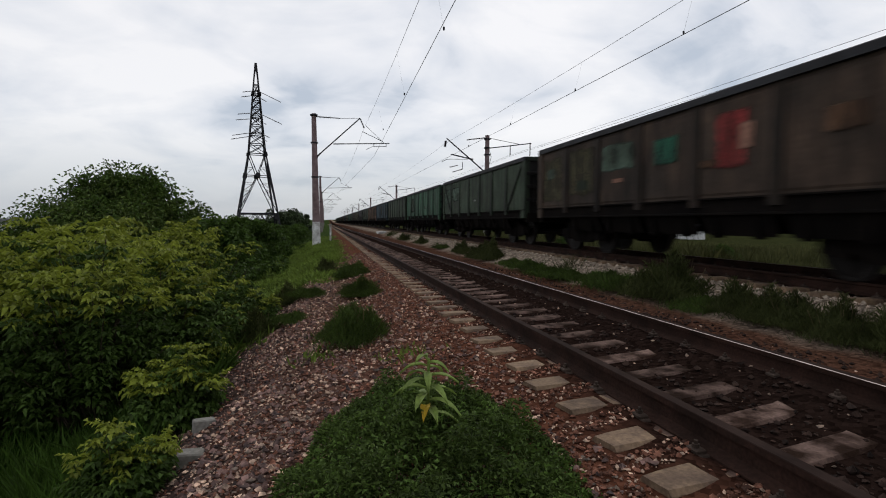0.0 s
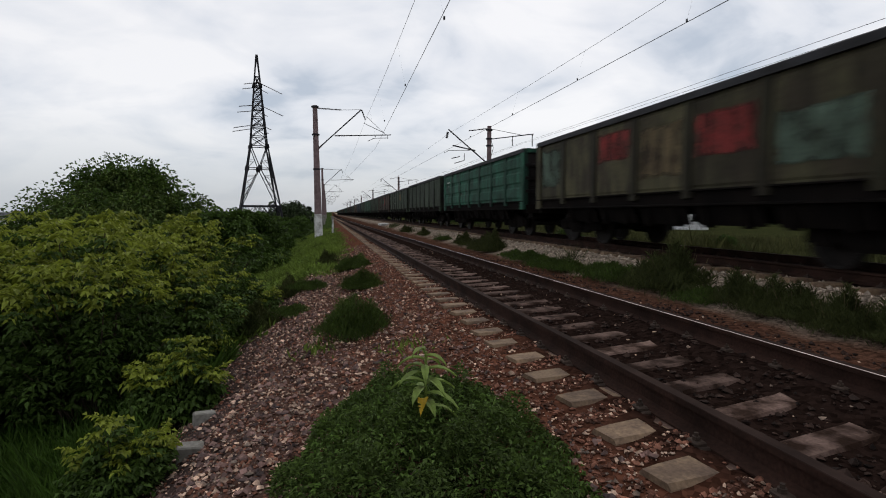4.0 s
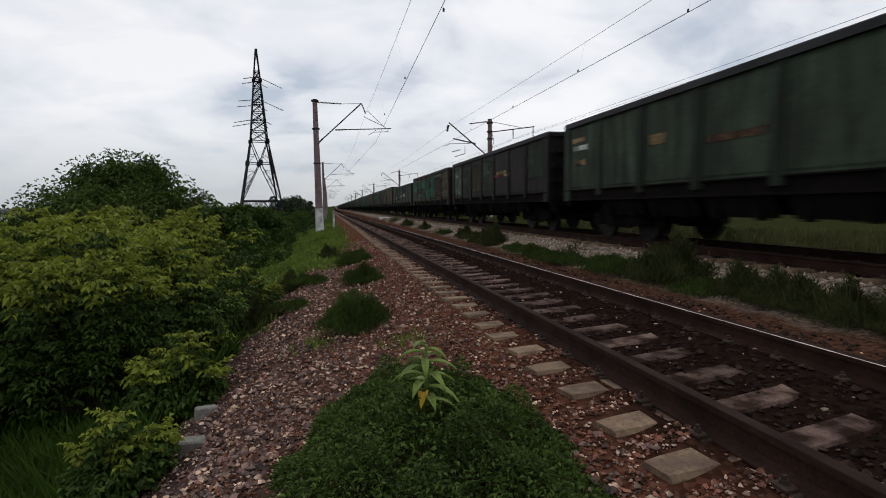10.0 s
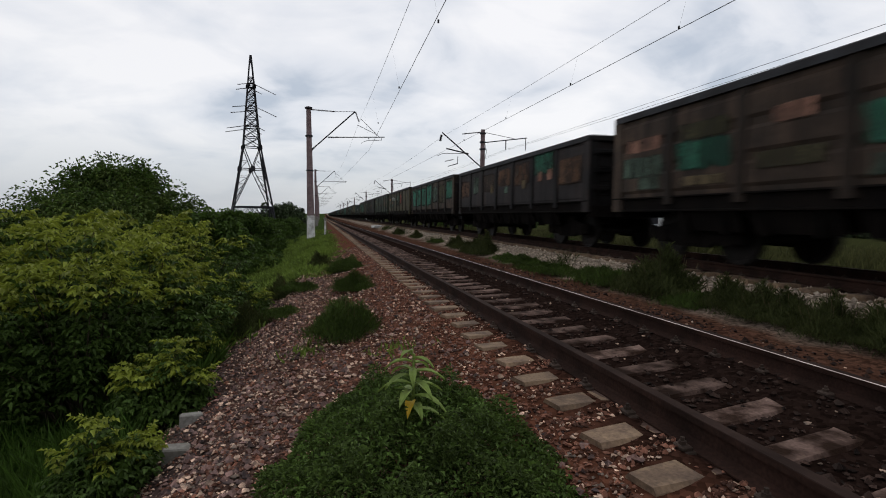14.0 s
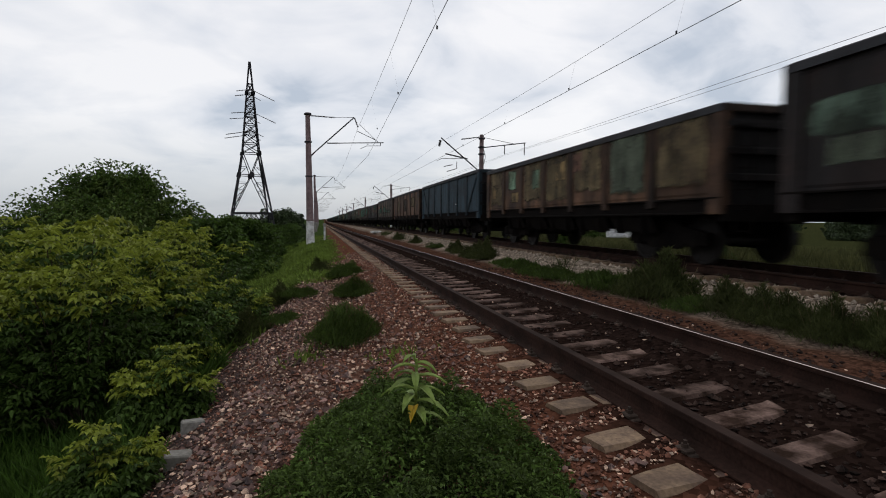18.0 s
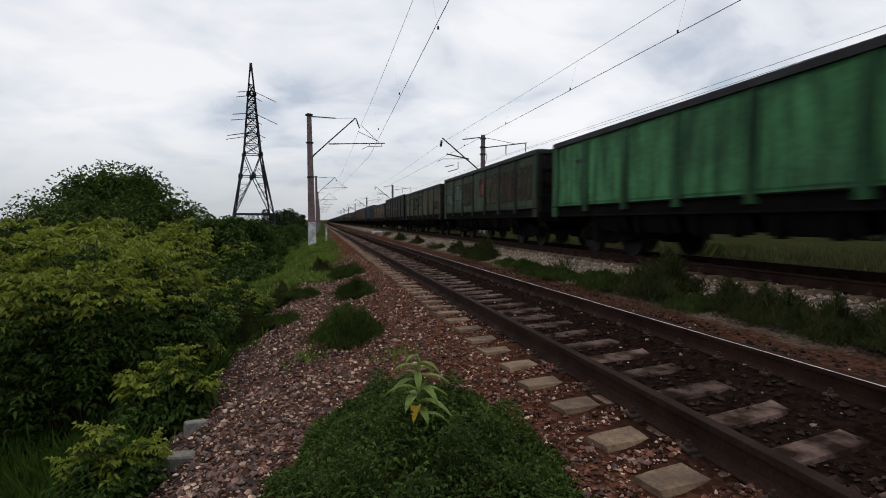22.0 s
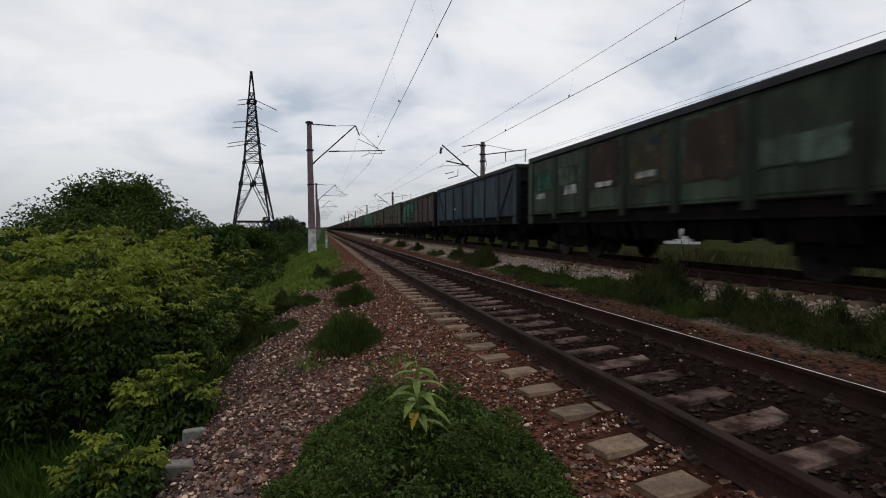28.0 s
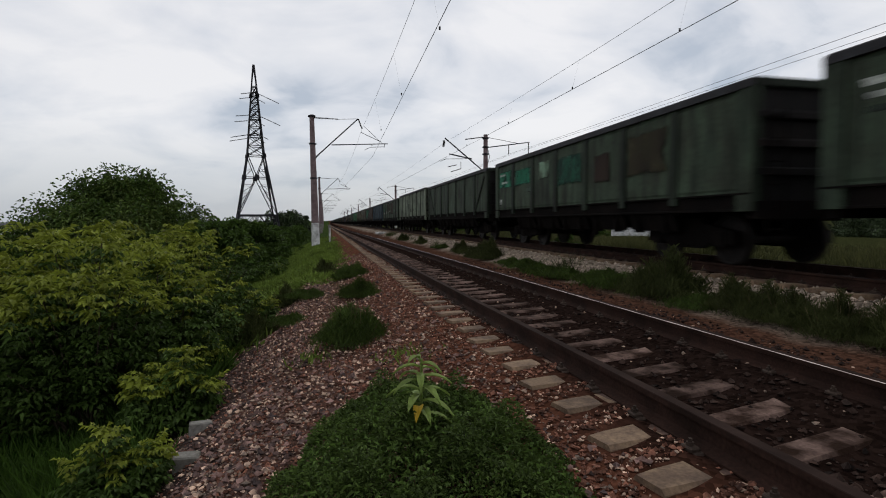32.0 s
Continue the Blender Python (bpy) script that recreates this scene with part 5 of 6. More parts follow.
def shrubs():
    kinds = []
    for i, (rx, ry, h, n) in enumerate(((1.25, 1.2, 2.75, 52), (1.1, 1.3, 2.3, 46), (0.5, 0.5, 0.95, 25))):
        a, b, c = shrub_parts(20 + i, rx, ry, h, LEAF, LEAF_YOUNG, 0.105 if i < 2 else 0.085, n, 0.5 if i < 2 else 0.62, (0.54, 0.68, 0.82, 0.94) if i < 2 else (0.5, 0.66, 0.8, 0.92))
        kinds.append([("stem", a), ("leafy_shoot", b), ("young_tip", c)])
    rnd = random.Random(3)
    big = [(-5.9, 7.2), (-6.6, 8.2), (-7.6, 8.0), (-5.6, 8.6), (-8.6, 8.8), (-6.2, 10.0), (-7.6, 10.4), (-5.4, 10.4), (-9.2, 10.8), (-8.6, 12.4), (-6.8, 12.4), (-5.6, 12.6), (-10.8, 12.0), (-10.2, 14.4), (-7.8, 14.6),
           (-6.2, 15.0), (-12.4, 14.0), (-9.4, 17), (-7.2, 17.5), (-8.4, 7.4), (-9.8, 8.4)]
    for i, (x, y) in enumerate(big):
        crest = (0.6 if x < -8.2 and y < 11.5 else 0.86 if x < -6.3 else 0.68) - (0.25 if y > 13 else 0.0)
        s = (crest - gz(x, y)) / (2.75, 2.3)[i % 2] * rnd.uniform(0.9, 1.06)
        plant("box_elder_shrub", "box elder shrub with pale yellow-green young shoots on the slope", "shrub", x + rnd.uniform(-0.2, 0.2), y, kinds[i % 2], rnd.uniform(0, 360), s, "shrubs on the slope")
    small = [(-4.6, 6.05, 0.78), (-4.85, 6.7, 0.66), (-4.52, 4.25, 0.6), (-4.75, 8.2, 0.6), (-4.6, 9.6, 0.7), (-4.4, 11, 0.7)]
    for x, y, s in small:
        plant("box_elder_sapling", "small box elder sapling with bright yellow-green leaves", "sapling", x, y, kinds[2], rnd.uniform(0, 360), s, "saplings on the slope")


def tree_parts(seed, rx, h, n, size, mat, clear=0.25, k=60):
    """A trunk with limbs and a crown of leaves in uneven clumps."""
    r = np.random.default_rng(seed)
    b = Build()
    b.tube((0, 0, -0.3), (0, 0, h * 0.55), h * 0.03, h * 0.018, 8)
    th, u = r.uniform(0, 2 * np.pi, k), np.sqrt(r.uniform(0.02, 1, k))
    zc = h * (clear + (0.93 - clear) * r.uniform(0, 1, k) ** 0.8)
    shape = np.clip(1 - (np.abs(zc / h - 0.26) / 0.74) ** 1.7, 0.05, 1) ** 0.8 * r.uniform(0.62, 1.2, k)
    cl = np.stack([np.cos(th) * u * rx * shape, np.sin(th) * u * rx * shape, zc], 1)
    for c in cl[::2]:
        b.tube((0, 0, min(h * 0.5, c[2] * 0.6)), tuple(c), h * 0.009, h * 0.003, 5)
    idx = r.integers(0, k, n)
    d = r.normal(0, 1, (n, 3)); d /= np.linalg.norm(d, axis=1, keepdims=True)
    rad = rx * 0.18 * r.uniform(0.3, 1.35, k)[idx] * r.uniform(0.2, 1.1, n) ** 0.5
    pts = cl[idx] + d * rad[:, None] * [1, 1, 0.75]
    lv = leaves("crown", pts, d + r.normal(0, 0.5, (n, 3)), size, size * 0.6, mat, seed=seed)
    if n < 20000:
        return [("trunk", b.mesh("trunk", BARK)), ("crown", lv)]
    twigs = 190
    far = cl[r.integers(0, k, twigs)]
    d = far / [rx, rx, h] - [0, 0, 0.35] + r.normal(0, 0.25, (twigs, 3)); d[:, 2] = np.abs(d[:, 2]) + 0.25
    d /= np.linalg.norm(d, axis=1, keepdims=True)
    reach = rx * r.uniform(0.08, 0.26, twigs)[:, None]
    for p, q in zip(far, far + d * reach):
        b.tube(tuple(p), tuple(q), 0.018, 0.006, 4)
    at = r.uniform(0.3, 1.05, (twigs, 34, 1))
    pts = (far[:, None] + d[:, None] * reach[:, None] * at + r.normal(0, 0.09, (twigs, 34, 3))).reshape(-1, 3)
    shoots = leaves("leafy_twig", pts, np.repeat(d, 34, 0) + r.normal(0, 0.7, (twigs * 34, 3)), size * 0.9, size * 0.5, LEAF if mat is LEAF_DARK else mat, seed=seed + 9)
    n = n // 4
    idx = r.integers(0, k, n)
    d = r.normal(0, 1, (n, 3)); d[:, 2] = np.abs(d[:, 2]); d /= np.linalg.norm(d, axis=1, keepdims=True)
    pts = cl[idx] + d * (rx * 0.24 * r.uniform(0.5, 1.3, k)[idx])[:, None] * [1, 1, 0.85]
    fresh = leaves("fresh_growth", pts, d + r.normal(0, 0.5, (n, 3)), size * 1.1, size * 0.6, LEAF if mat is LEAF_DARK else mat, seed=seed + 5)
    return [("trunk", b.mesh("trunk", BARK)), ("crown", lv), ("fresh_growth", fresh), ("leafy_twig", shoots)]


def trees():
    a = tree_parts(58, 4.9, 5.5, 52000, 0.18, LEAF_DARK, 0.06, 130)
    plant("broadleaf_tree", "dark green broadleaf tree with a wide uneven crown", "tree", -13.2, 30, a, 150)
    plant("broadleaf_tree", "dark broadleaf tree behind the shrubs", "tree", -23.2, 33, a, 100, 0.72)
    plant("broadleaf_tree", "dark broadleaf tree behind the shrubs", "tree", -28.5, 38, a, 200, 0.72)
    c = tree_parts(53, 2.3, 2.9, 6000, 0.2, LEAF, 0.03, 34)
    rnd = random.Random(9)
    for i in range(34):
        y = rnd.uniform(24, 80)
        x = min(-7.5, -3 - y * rnd.uniform(0.10, 0.62))
        plant("roadside_bush", "dense dark green bush in the thicket below the line", "bush", x, y, c, rnd.uniform(0, 360), rnd.uniform(0.75, 1.08), "thicket of bushes")
    for x, y in ((-6.8, 47), (-7.4, 52), (-6.6, 58), (-8.2, 63), (-7.0, 70), (-8.5, 80), (-7.4, 92), (-9.5, 102)):
        plant("roadside_bush", "dense dark green bush in the thicket below the line", "bush", x, y, c, rnd.uniform(0, 360), rnd.uniform(0.65, 0.85), "thicket of bushes")
    d = tree_parts(54, 6.0, 6.5, 6000, 0.5, LEAF_FAR, 0.03, 40)
    for i in range(60):
        y = rnd.uniform(120, 330)
        x = -8 - y * rnd.uniform(0.02, 0.75)
        plant("distant_tree", "distant green tree in a hazy row", "tree", x, y, d, rnd.uniform(0, 360), rnd.uniform(0.5, 0.8), "distant trees")
    plant("distant_tree", "rounded dark tree beyond the pylon", "tree", -13.4, 125, d, 10, 1.02, "distant trees")
    plant("distant_tree", "rounded dark tree beyond the pylon", "tree", -11.2, 140, d, 70, 0.95, "distant trees")
    for i in range(24):
        y = rnd.uniform(52, 120)
        plant("trackside_bush", "green bush in the field beyond the far track", "bush", rnd.uniform(13, 34), y, c, rnd.uniform(0, 360), rnd.uniform(0.45, 0.8), "bushes beyond the far track")
    for i in range(7):
        y = rnd.uniform(1, 45)
        plant("trackside_bush", "low green bush beside the far track", "bush", rnd.uniform(9.0, 12.5), y, c, rnd.uniform(0, 360), rnd.uniform(0.2, 0.34), "bushes beyond the far track")
    for i in range(30):
        y = rnd.uniform(30, 300)
        plant("distant_tree", "distant green tree beyond the railway", "tree", 40 + y * rnd.uniform(0.1, 0.9), y, d, rnd.uniform(0, 360), rnd.uniform(0.4, 0.55), "trees beyond the railway")


def tufts(name, label, spots, n, h, mat, width=0.012, seed=5, lean=0.35, category="grass"):
    """Upright blades round each spot (x, y, radius, height factor), in one mesh."""
    r = np.random.default_rng(seed)
    cs, am, ln = [], [], []
    for x, y, rad, k in spots:
        m = max(4, int(n * rad * rad))
        px, py = x + r.normal(0, rad * 0.5, m), y + r.normal(0, rad * 0.5, m)
        z = np.array([gz(a, b) for a, b in zip(px, py)])
        cs.append(np.stack([px, py, z - 0.02], 1))
        am.append(np.stack([r.normal(0, lean, m), r.normal(0, lean, m), np.full(m, 1.0)], 1))
        ln.append(np.full(m, h * k))
    me = leaves(name, np.concatenate(cs), np.concatenate(am), np.concatenate(ln), width, mat, 0.12, 0.1, seed)
    ob = new(name, me)
    return tagged(ob, label, category, kind="stuff")


def grasses():
    rnd = random.Random(11)
    slope = [(rnd.uniform(-9.5, -5.0), rnd.uniform(1.5, 8), 0.55, rnd.uniform(0.8, 1.5)) for _ in range(110)]
    tufts("slope_grass", "tall dark grass on the embankment slope", slope, 900, 0.42, GRASS, 0.02, 5)
    verge = []
    for _ in range(300):
        y = 8.5 + 50 * rnd.random() ** 1.4
        verge.append((rnd.uniform(-9, -3.3 if y > 15 else -4.9), y, 0.8, rnd.uniform(0.5, 1.2)))
    tufts("verge_grass", "bright green grass along the verge near the mast", verge, 420, 0.26, GRASS_BRIGHT, 0.035, 6, 0.7)
    herbs = [(x, y, r, k * 0.8) for x, y, r, k in verge[::2]]
    tufts("verge_herbs", "broad-leaved green herbs among the verge grass", herbs, 420, 0.26, LEAF_HERB, 0.085, 8, 1.1, "herbs")
    far = [(rnd.uniform(8.0, 22), rnd.uniform(1, 60), 1.2, rnd.uniform(0.5, 1.6)) for _ in range(300)]
    tufts("far_side_grass", "pale olive grass beyond the far track", far, 240, 0.6, GRASS_PALE, 0.03, 7)
    strip = [(2.92 + rnd.gauss(0, 0.13), 2.0 + 55 * rnd.random() ** 1.5, 0.36, rnd.uniform(0.35, 1.0)) for _ in range(90)]
    strip = [q for q in strip if math.sin(q[1] * 1.7) + math.sin(q[1] * 0.63) > -0.45]
    tufts("track_verge_weeds", "wispy olive weeds in the dirt between the tracks", strip, 420, 0.42, WEED_TRACK, 0.014, 9, 0.3, "weeds")
    stray = [(rnd.uniform(-3.3, -2.5), 13 + 30 * rnd.random(), 0.35, rnd.uniform(0.4, 1.0)) for _ in range(60)]
    stray += [(-2.15, 5.5, 0.3, 0.4), (-2.3, 5.7, 0.25, 0.3), (-3.2, 6.3, 0.3, 0.5)]
    tufts("path_edge_grass", "grass growing in from the edge of the path", stray, 500, 0.3, GRASS_BRIGHT, 0.025, 10, 0.6)


def weeds():
    """Clumps between the tracks and on the gravel path."""
    rnd = random.Random(12)

    def clump(seed, rad, h, n, size):
        q = np.random.default_rng(seed)
        p = q.normal(0, rad * 0.42, (n, 3))
        tall = np.exp(-(p[:, 0] ** 2 + p[:, 1] ** 2) / (rad * rad)) * (0.6 + 0.4 * np.sin(p[:, 0] * 9 + seed) * np.sin(p[:, 1] * 8))
        p[:, 2] = h * q.beta(1.2, 1.4, n) * tall
        a = q.normal(0, 0.38, (n, 3)); a[:, 2] = 1.0
        lv = leaves("foliage", p, a, size * 1.8, size * 0.13, WEED_TRACK if h > 0.7 else WEED, 0.25, seed=seed)
        b = Build()
        for i in range(14):
            x, y = q.normal(0, rad * 0.4, 2)
            b.tube((x * 0.6, y * 0.6, -0.03), (x, y, h * q.uniform(0.4, 0.85)), 0.006, 0.003, 4)
        return [("dry_stubble", b.mesh("dry_stubble", WEED_DRY)), ("foliage", lv)]
    kinds = [clump(1, 0.62, 1.0, 9000, 0.088), clump(2, 0.5, 0.8, 6500, 0.085), clump(3, 0.62, 0.28, 3600, 0.09), clump(4, 0.42, 0.62, 5200, 0.062)]
    for x, y, k, s in [(3.0, 8.3, 0, 1.0), (2.9, 8.9, 1, 0.95), (2.95, 10.6, 2, 1.0), (2.85, 9.8, 2, 1.1), (2.7, 12.3, 2, 1.0), (2.75, 13.4, 2, 0.9), (2.8, 14.8, 2, 1.0), (2.85, 16.2, 2, 0.8), (2.8, 18.7, 0, 0.95), (2.7, 19.8, 1, 0.9), (2.9, 23.2, 1, 0.85), (2.8, 27, 2, 0.8),
                       (3.0, 6.7, 1, 0.75), (2.95, 6.1, 0, 0.62), (2.95, 5.6, 1, 0.7), (2.9, 5.0, 0, 0.62), (2.95, 4.4, 1, 0.7), (2.95, 3.8, 0, 0.72), (3.0, 3.2, 1, 0.8), (2.9, 7.4, 2, 0.8), (2.8, 33, 1, 0.8), (2.6, 40, 0, 0.7)]:
        plant("weed_clump", "dull green weed clump in the dirt between the tracks", "weeds", x, y, kinds[k], rnd.uniform(0, 360), s, "weeds between the tracks")
    for x, y, k, s in [(-2.75, 6.75, 3, 0.95), (-2.55, 6.95, 3, 0.8), (-2.85, 7.2, 3, 0.6), (-2.65, 7.4, 3, 0.9), (-2.3, 10.6, 3, 0.8), (-2.52, 10.8, 3, 0.7), (-2.25, 14.4, 3, 0.85), (-2.55, 14.6, 3, 0.8), (-3.1, 17.2, 1, 0.7),
                       (-4.2, 9.5, 1, 0.8), (-3.9, 12.5, 0, 0.6), (-3.6, 9.4, 2, 0.6), (-3.45, 12.0, 2, 0.7)]:
        plant("path_weed", "low green weed tuft on the gravel path", "weeds", x, y, kinds[k], rnd.uniform(0, 360), s, "weeds on the path")
    # the mound of low plants before the camera
    q = np.random.default_rng(31)
    n = 78000
    x, y = q.uniform(-0.95, 0.95, n), q.uniform(-1.6, 1.6, n)
    edge = (x / (0.80 - 0.12 * y)) ** 2 + (y / 1.45) ** 2 + 0.25 * np.sin(x * 9) * np.cos(y * 7)
    x, y, edge = x[edge < 1], y[edge < 1], edge[edge < 1]
    n = len(x)
    z = (0.08 + 0.40 * (1 - edge)) * q.beta(2.5, 1.0, n) * (0.8 + 0.3 * np.sin(x * 13 + 1) * np.sin(y * 11))
    a = q.normal(0, 1, (n, 3)); a[:, 2] = np.abs(a[:, 2])
    mound = leaves("foliage", np.stack([x, y, z], 1), a, 0.038, 0.014, WEED, seed=31)
    n = 5200
    x, y = q.uniform(-0.9, 0.9, n), q.uniform(-1.5, 1.5, n)
    edge = (x / (0.80 - 0.12 * y)) ** 2 + (y / 1.45) ** 2
    x, y, edge = x[edge < 0.95], y[edge < 0.95], edge[edge < 0.95]
    n = len(x)
    z = (0.06 + 0.38 * (1 - edge)) * q.beta(5.0, 1.0, n)
    a = q.normal(0, 1, (n, 3)); a[:, 2] = np.abs(a[:, 2]) + 0.5
    tips = leaves("fresh_leaf", np.stack([x, y, z], 1), a, 0.046, 0.015, WEED_FRESH, 0.45, seed=32)
    tagged(new("fresh_herbs", tips), "broader fresh green leaves sprouting through the mound", "herbs", kind="stuff").matrix_basis = pose(-2.40, 2.86, gz(-2.40, 2.86))
    plant("ground_cover_mound", "dense mound of small dark green leaves on the gravel", "ground cover", -2.40, 2.86, [("foliage", mound)])


def broad_plant(x, y):
    """The pale broad-leaved plant with one yellowed leaf."""
    p = thing("broad_leaved_plant", "pale green broad-leaved plant with one yellowed leaf", "plant", pose(x, y, gz(x, y)))
    part("stem", Build().tube((0, 0, 0), (0.01, 0, 0.74), 0.012, 0.007, 8).mesh("stem", PALE_LEAF), p)
    rnd = random.Random(2)
    for i in range(21):
        h = 0.42 + 0.32 * i / 20
        a = i * 2.4
        L = 0.22 - 0.09 * (i / 20) ** 2
        yellow = i == 3
        v, f = [], []
        for j in range(6):
            t = j / 5
            w = L * 0.125 * math.sin(math.pi * min(1, t * 0.92 + 0.06))
            rr, z = L * t * 0.97, L * (0.5 * t - 0.72 * t * t)
            v += [(rr, -w, z + 0.012), (rr, 0, z), (rr, w, z + 0.012)]
        for j in range(5):
            f += [(j * 3, j * 3 + 1, j * 3 + 4, j * 3 + 3), (j * 3 + 1, j * 3 + 2, j * 3 + 5, j * 3 + 4)]
        ang = math.degrees(a) if not yellow else 255
        part("leaf", mesh_of("leaf", v, f, YELLOW_LEAF if yellow else PALE_LEAF), p, pose(0, 0, h, 0, rnd.uniform(-12, 12), ang), "yellowed leaf" if yellow else "")


shrubs()
trees()
grasses()
weeds()
broad_plant(-2.47, 2.82)


# ---- ballast stones and small things ----
def stones(name, label, n, place, size, mat, seed):
    """Angular stones scattered over the ground, in one mesh."""
    r = np.random.default_rng(seed)
    base = np.array([(0, 0, 1), (0.9, 0.1, 0.25), (0.2, 0.85, 0.3), (-0.8, 0.3, 0.2), (-0.3, -0.85, 0.35), (0.6, -0.6, -0.2), (0, 0.1, -0.8)], float)
    tri = np.array([(0, 1, 2), (0, 2, 3), (0, 3, 4), (0, 4, 5), (0, 5, 1), (6, 2, 1), (6, 3, 2), (6, 4, 3), (6, 5, 4), (6, 1, 5)])
    xy = place(r, n)
    n = len(xy)
    z = np.array([gz(a, b) for a, b in xy])
    s = size * (0.4 + 1.3 * r.uniform(0, 1, n) ** 2)
    v = base[None] * r.uniform(0.45, 1.55, (n, 7, 3)) * s[:, None, None] * np.array([1.05, 0.9, 0.75])
    ang = r.uniform(0, 2 * np.pi, n)
    ca, sa = np.cos(ang)[:, None], np.sin(ang)[:, None]
    v = np.stack([v[..., 0] * ca - v[..., 1] * sa, v[..., 0] * sa + v[..., 1] * ca, v[..., 2]], -1)
    v += np.stack([xy[:, 0], xy[:, 1], z + s * 0.25], 1)[:, None]
    f = (tri[None] + (np.arange(n) * 7)[:, None, None]).reshape(-1, 3)
    me = bpy.data.meshes.new(name)
    me.vertices.add(n * 7); me.vertices.foreach_set("co", v.ravel())
    me.loops.add(f.size); me.loops.foreach_set("vertex_index", f.ravel().astype(np.int32))
    me.polygons.add(len(f)); me.polygons.foreach_set("loop_start", np.arange(0, f.size, 3, dtype=np.int32))
    me.update(calc_edges=True)
    me.shade_flat()
    me.materials.append(mat)
    return tagged(new(name, me), label, "gravel", kind="stuff")


def shoulder(r, n):
    x = r.uniform(-4.5, -0.9, n)
    y = np.where(r.uniform(0, 1, n) < 0.88, 1.2 + 22 * r.uniform(0, 1, n) ** 2.1, r.uniform(-3, 1.2, n))
    keep = ~((x < -4.0) & (r.uniform(0, 1, n) < 0.6))
    x1 = x + 0.088 + BEAR_1 * y
    d = (y - SLEEPER_Y - x1 * math.tan(radians(SKEW)) + SLEEPER_STEP / 2) % SLEEPER_STEP - SLEEPER_STEP / 2
    keep &= ~((x > -1.46) & (np.abs(d) < 0.17) & (r.uniform(0, 1, n) < 0.97))
    return np.stack([x, y], 1)[keep]


def path_side(r, n):
    xy = shoulder(r, n)
    return xy[r.uniform(-4.6, -1.2, len(xy)) > xy[:, 0]]


def between_rails(r, n):
    x, y = r.uniform(-0.75, 2.2, n), 1.5 + 18 * r.uniform(0, 1, n) ** 1.5
    x1 = x + 0.088 + BEAR_1 * y
    d = (y - SLEEPER_Y - x1 * math.tan(radians(SKEW)) + SLEEPER_STEP / 2) % SLEEPER_STEP - SLEEPER_STEP / 2
    keep = ~((x < 1.4) & (np.abs(d) < 0.14) & (r.uniform(0, 1, n) < 0.8))
    return np.stack([x, y], 1)[keep]


def second_bed(r, n):
    x = r.uniform(2.9, 4.3, n)
    return np.stack([x, 3 + 30 * r.uniform(0, 1, n) ** 1.3], 1)


stones("shoulder_ballast", "reddish brown crushed stone on the track shoulder", 60000, shoulder, 0.0148, STONE, 1)
stones("grey_shoulder_stones", "lilac grey crushed stone on the path beside the track", 36000, path_side, 0.0225, STONE_LILAC, 6)
stones("pale_path_stones", "pale stones among the crushed stone of the path", 25000, path_side, 0.020, STONE_PALE, 2)
stones("pale_shoulder_stones", "small pale stones among the reddish ballast", 20000, shoulder, 0.0115, STONE_PALE, 7)
stones("ballast_between_rails", "dark stones and litter between the rails", 6000, between_rails, 0.022, STONE_DARK, 3)
stones("litter_between_rails", "a few pale stones between the rails", 500, between_rails, 0.018, STONE_PALE, 5)
stones("far_track_ballast", "pale grey crushed stone beside the far track", 9000, second_bed, 0.035, STONE_GREY, 4)


def concrete_block(x, y, rz, tilt):
    p = new("concrete_block", Build().box(-0.10, 0.10, -0.06, 0.06, -0.10, 0.04, 0.012).mesh("concrete_block", CONCRETE_OLD))
    p.matrix_basis = pose(x, y, gz(x, y) + 0.05, tilt, 4, rz)
    return tagged(p, "broken grey concrete block at the gravel's edge", "concrete block", "concrete blocks")


concrete_block(-4.12, 4.58, 8, 6)
concrete_block(-4.2, 5.42, 20, -5)


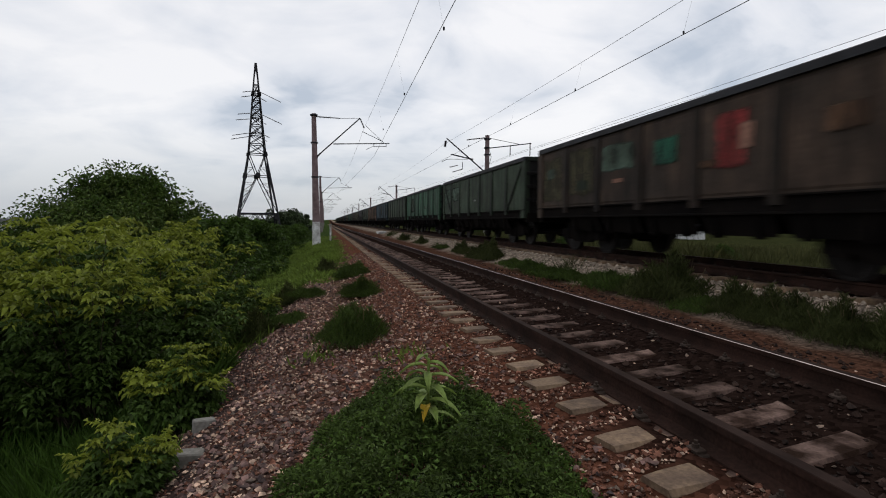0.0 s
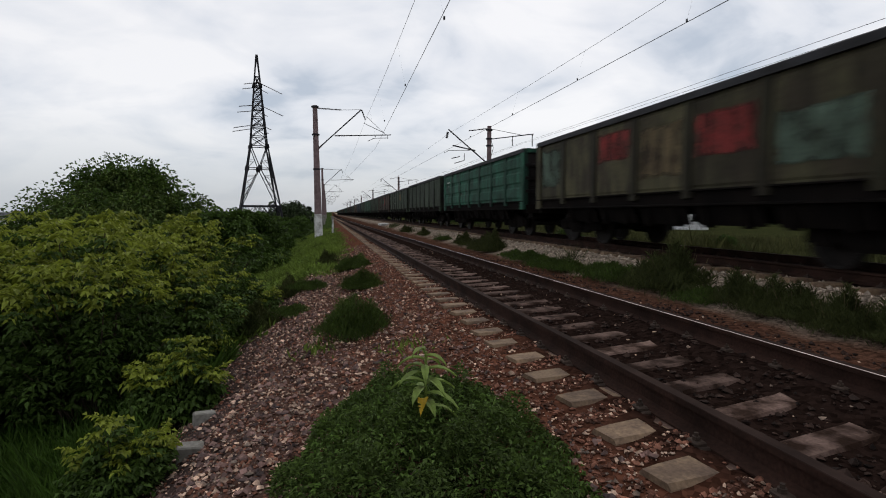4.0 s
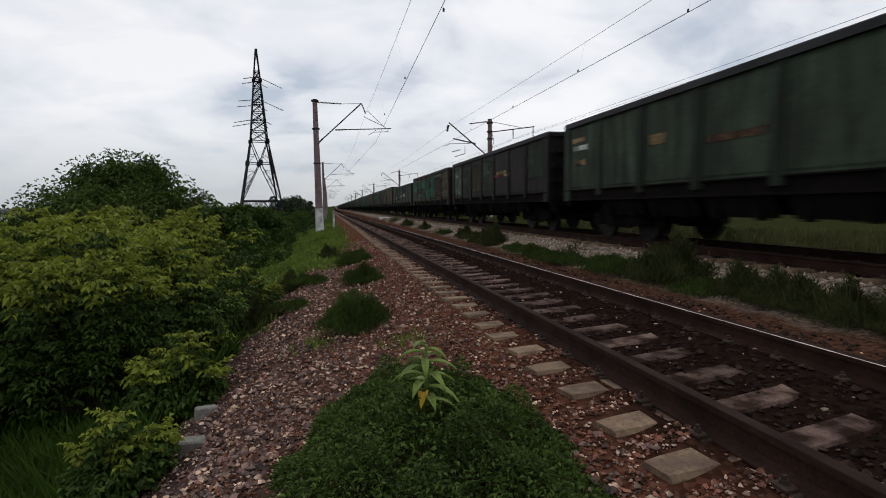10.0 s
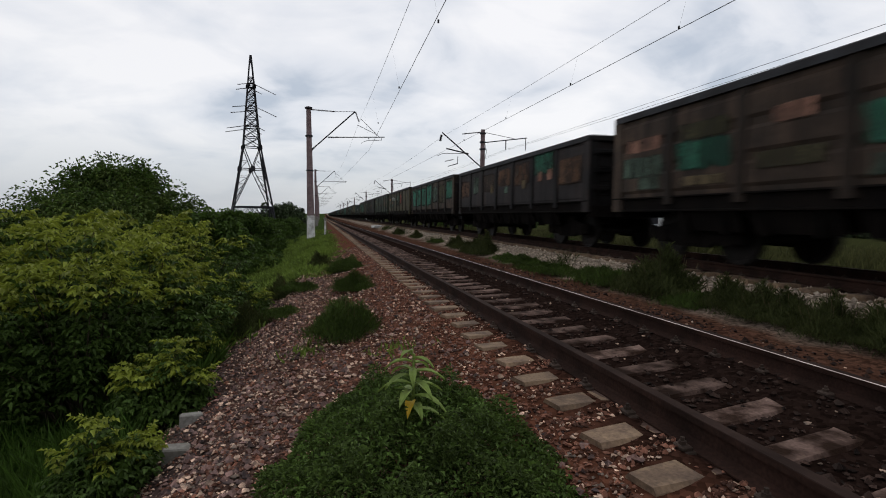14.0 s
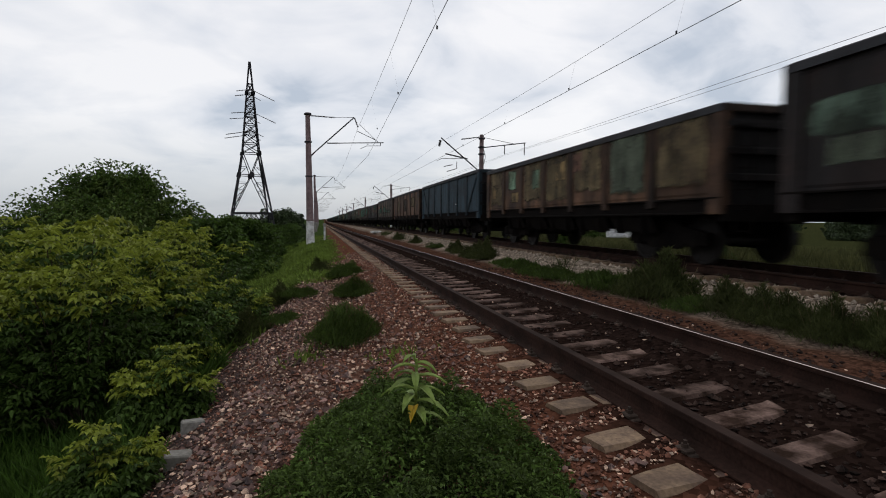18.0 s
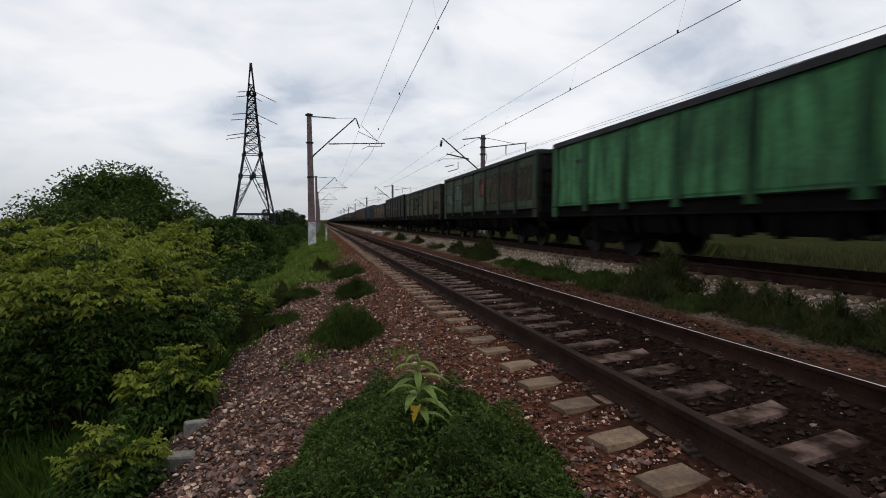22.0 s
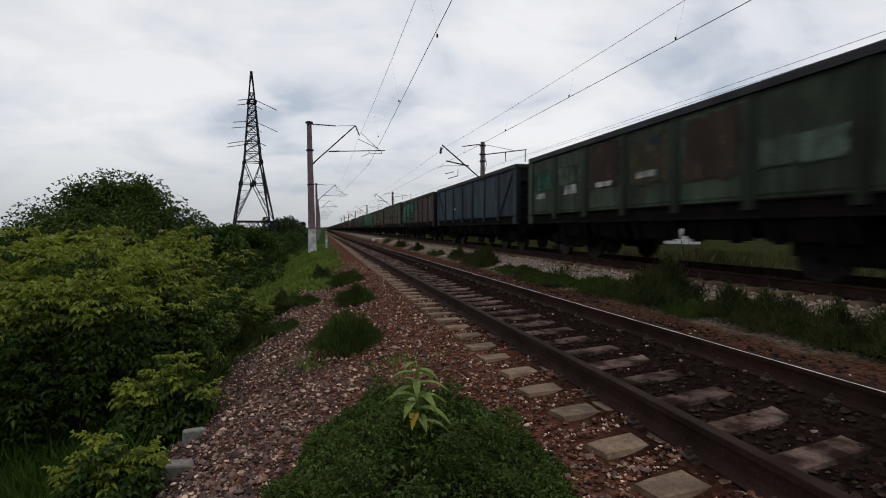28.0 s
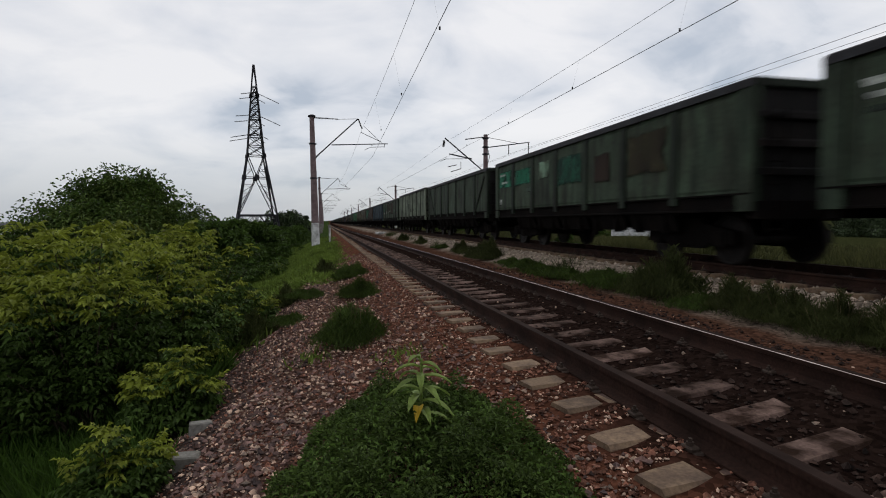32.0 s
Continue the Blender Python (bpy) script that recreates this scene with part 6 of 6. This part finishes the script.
def building(x, y, w, d, h, rz):
    p = thing("distant_building", "white low building behind the trees", "building", pose(x, y, gz(x, y), 0, 0, rz))
    part("wall", Build().box(-w / 2, w / 2, -d / 2, d / 2, -0.5, h).mesh("wall", HOUSE), p)
    part("roof", Build().prism([(-w / 2 - 0.4, h), (w / 2 + 0.4, h), (w / 2 + 0.4, h + 0.2), (0, h + 0.35), (-w / 2 - 0.4, h + 0.2)], -d / 2 - 0.4, d / 2 + 0.4).mesh("roof", ROOF), p)
    for i in range(5):
        part("window", Build().box(-0.7, 0.7, -0.06, 0.0, 0, 1.4).mesh("window", STEEL), p, pose(-w / 2 + (i + 0.5) * w / 5, -d / 2, h * 0.4))
    return p


def marker_post(x, y):
    p = thing("marker_post", "small pale concrete marker post beside the track", "post", pose(x, y, gz(x, y)))
    part("shaft", Build().box(-0.08, 0.08, -0.08, 0.08, -0.2, 1.15, 0.02).mesh("shaft", WHITEWASH), p)
    part("cap", Build().box(-0.11, 0.11, -0.05, 0.05, 1.15, 1.45, 0.02).mesh("cap", CONCRETE_OLD), p)


marker_post(-2.9, 46)
slab = new("concrete_slab", Build().box(-0.7, 0.7, -1.2, 1.2, -0.05, 0.16, 0.03).mesh("concrete_slab", WHITEWASH))
slab.matrix_basis = pose(3.0, 60, gz(3.0, 60))
tagged(slab, "pale concrete slab lying between the tracks", "concrete slab")

building(-29.6, 55, 9, 7, 3.6, 32)
building(40, 63, 11, 8, 3.2, -34)


# ---- what moves ----
def motions():
    times = list(range(0, 33, 2))
    for w, k in TRAIN:
        walk(w, [(t, on_line(travelled(t) - PITCH * k - HALF)) for t in times])
    spin = [(i / FPS, (travelled(i / FPS) - travelled(0)) / WHEEL_R) for i in range(0, 32 * FPS + 1)]
    first = {}
    for wheel, s in WHEELS:
        wheel.rotation_mode = "QUATERNION"
        if s not in first:
            walk(wheel, [(t, Matrix.Translation((0, s * 0.925, WHEEL_R)) @ Matrix.Rotation(-a, 4, "X")) for t, a in spin])
            first[s] = wheel
        else:
            keys = wheel.animation_data_create()
            keys.action = first[s].animation_data.action
            keys.action_slot = first[s].animation_data.action_slot


motions()
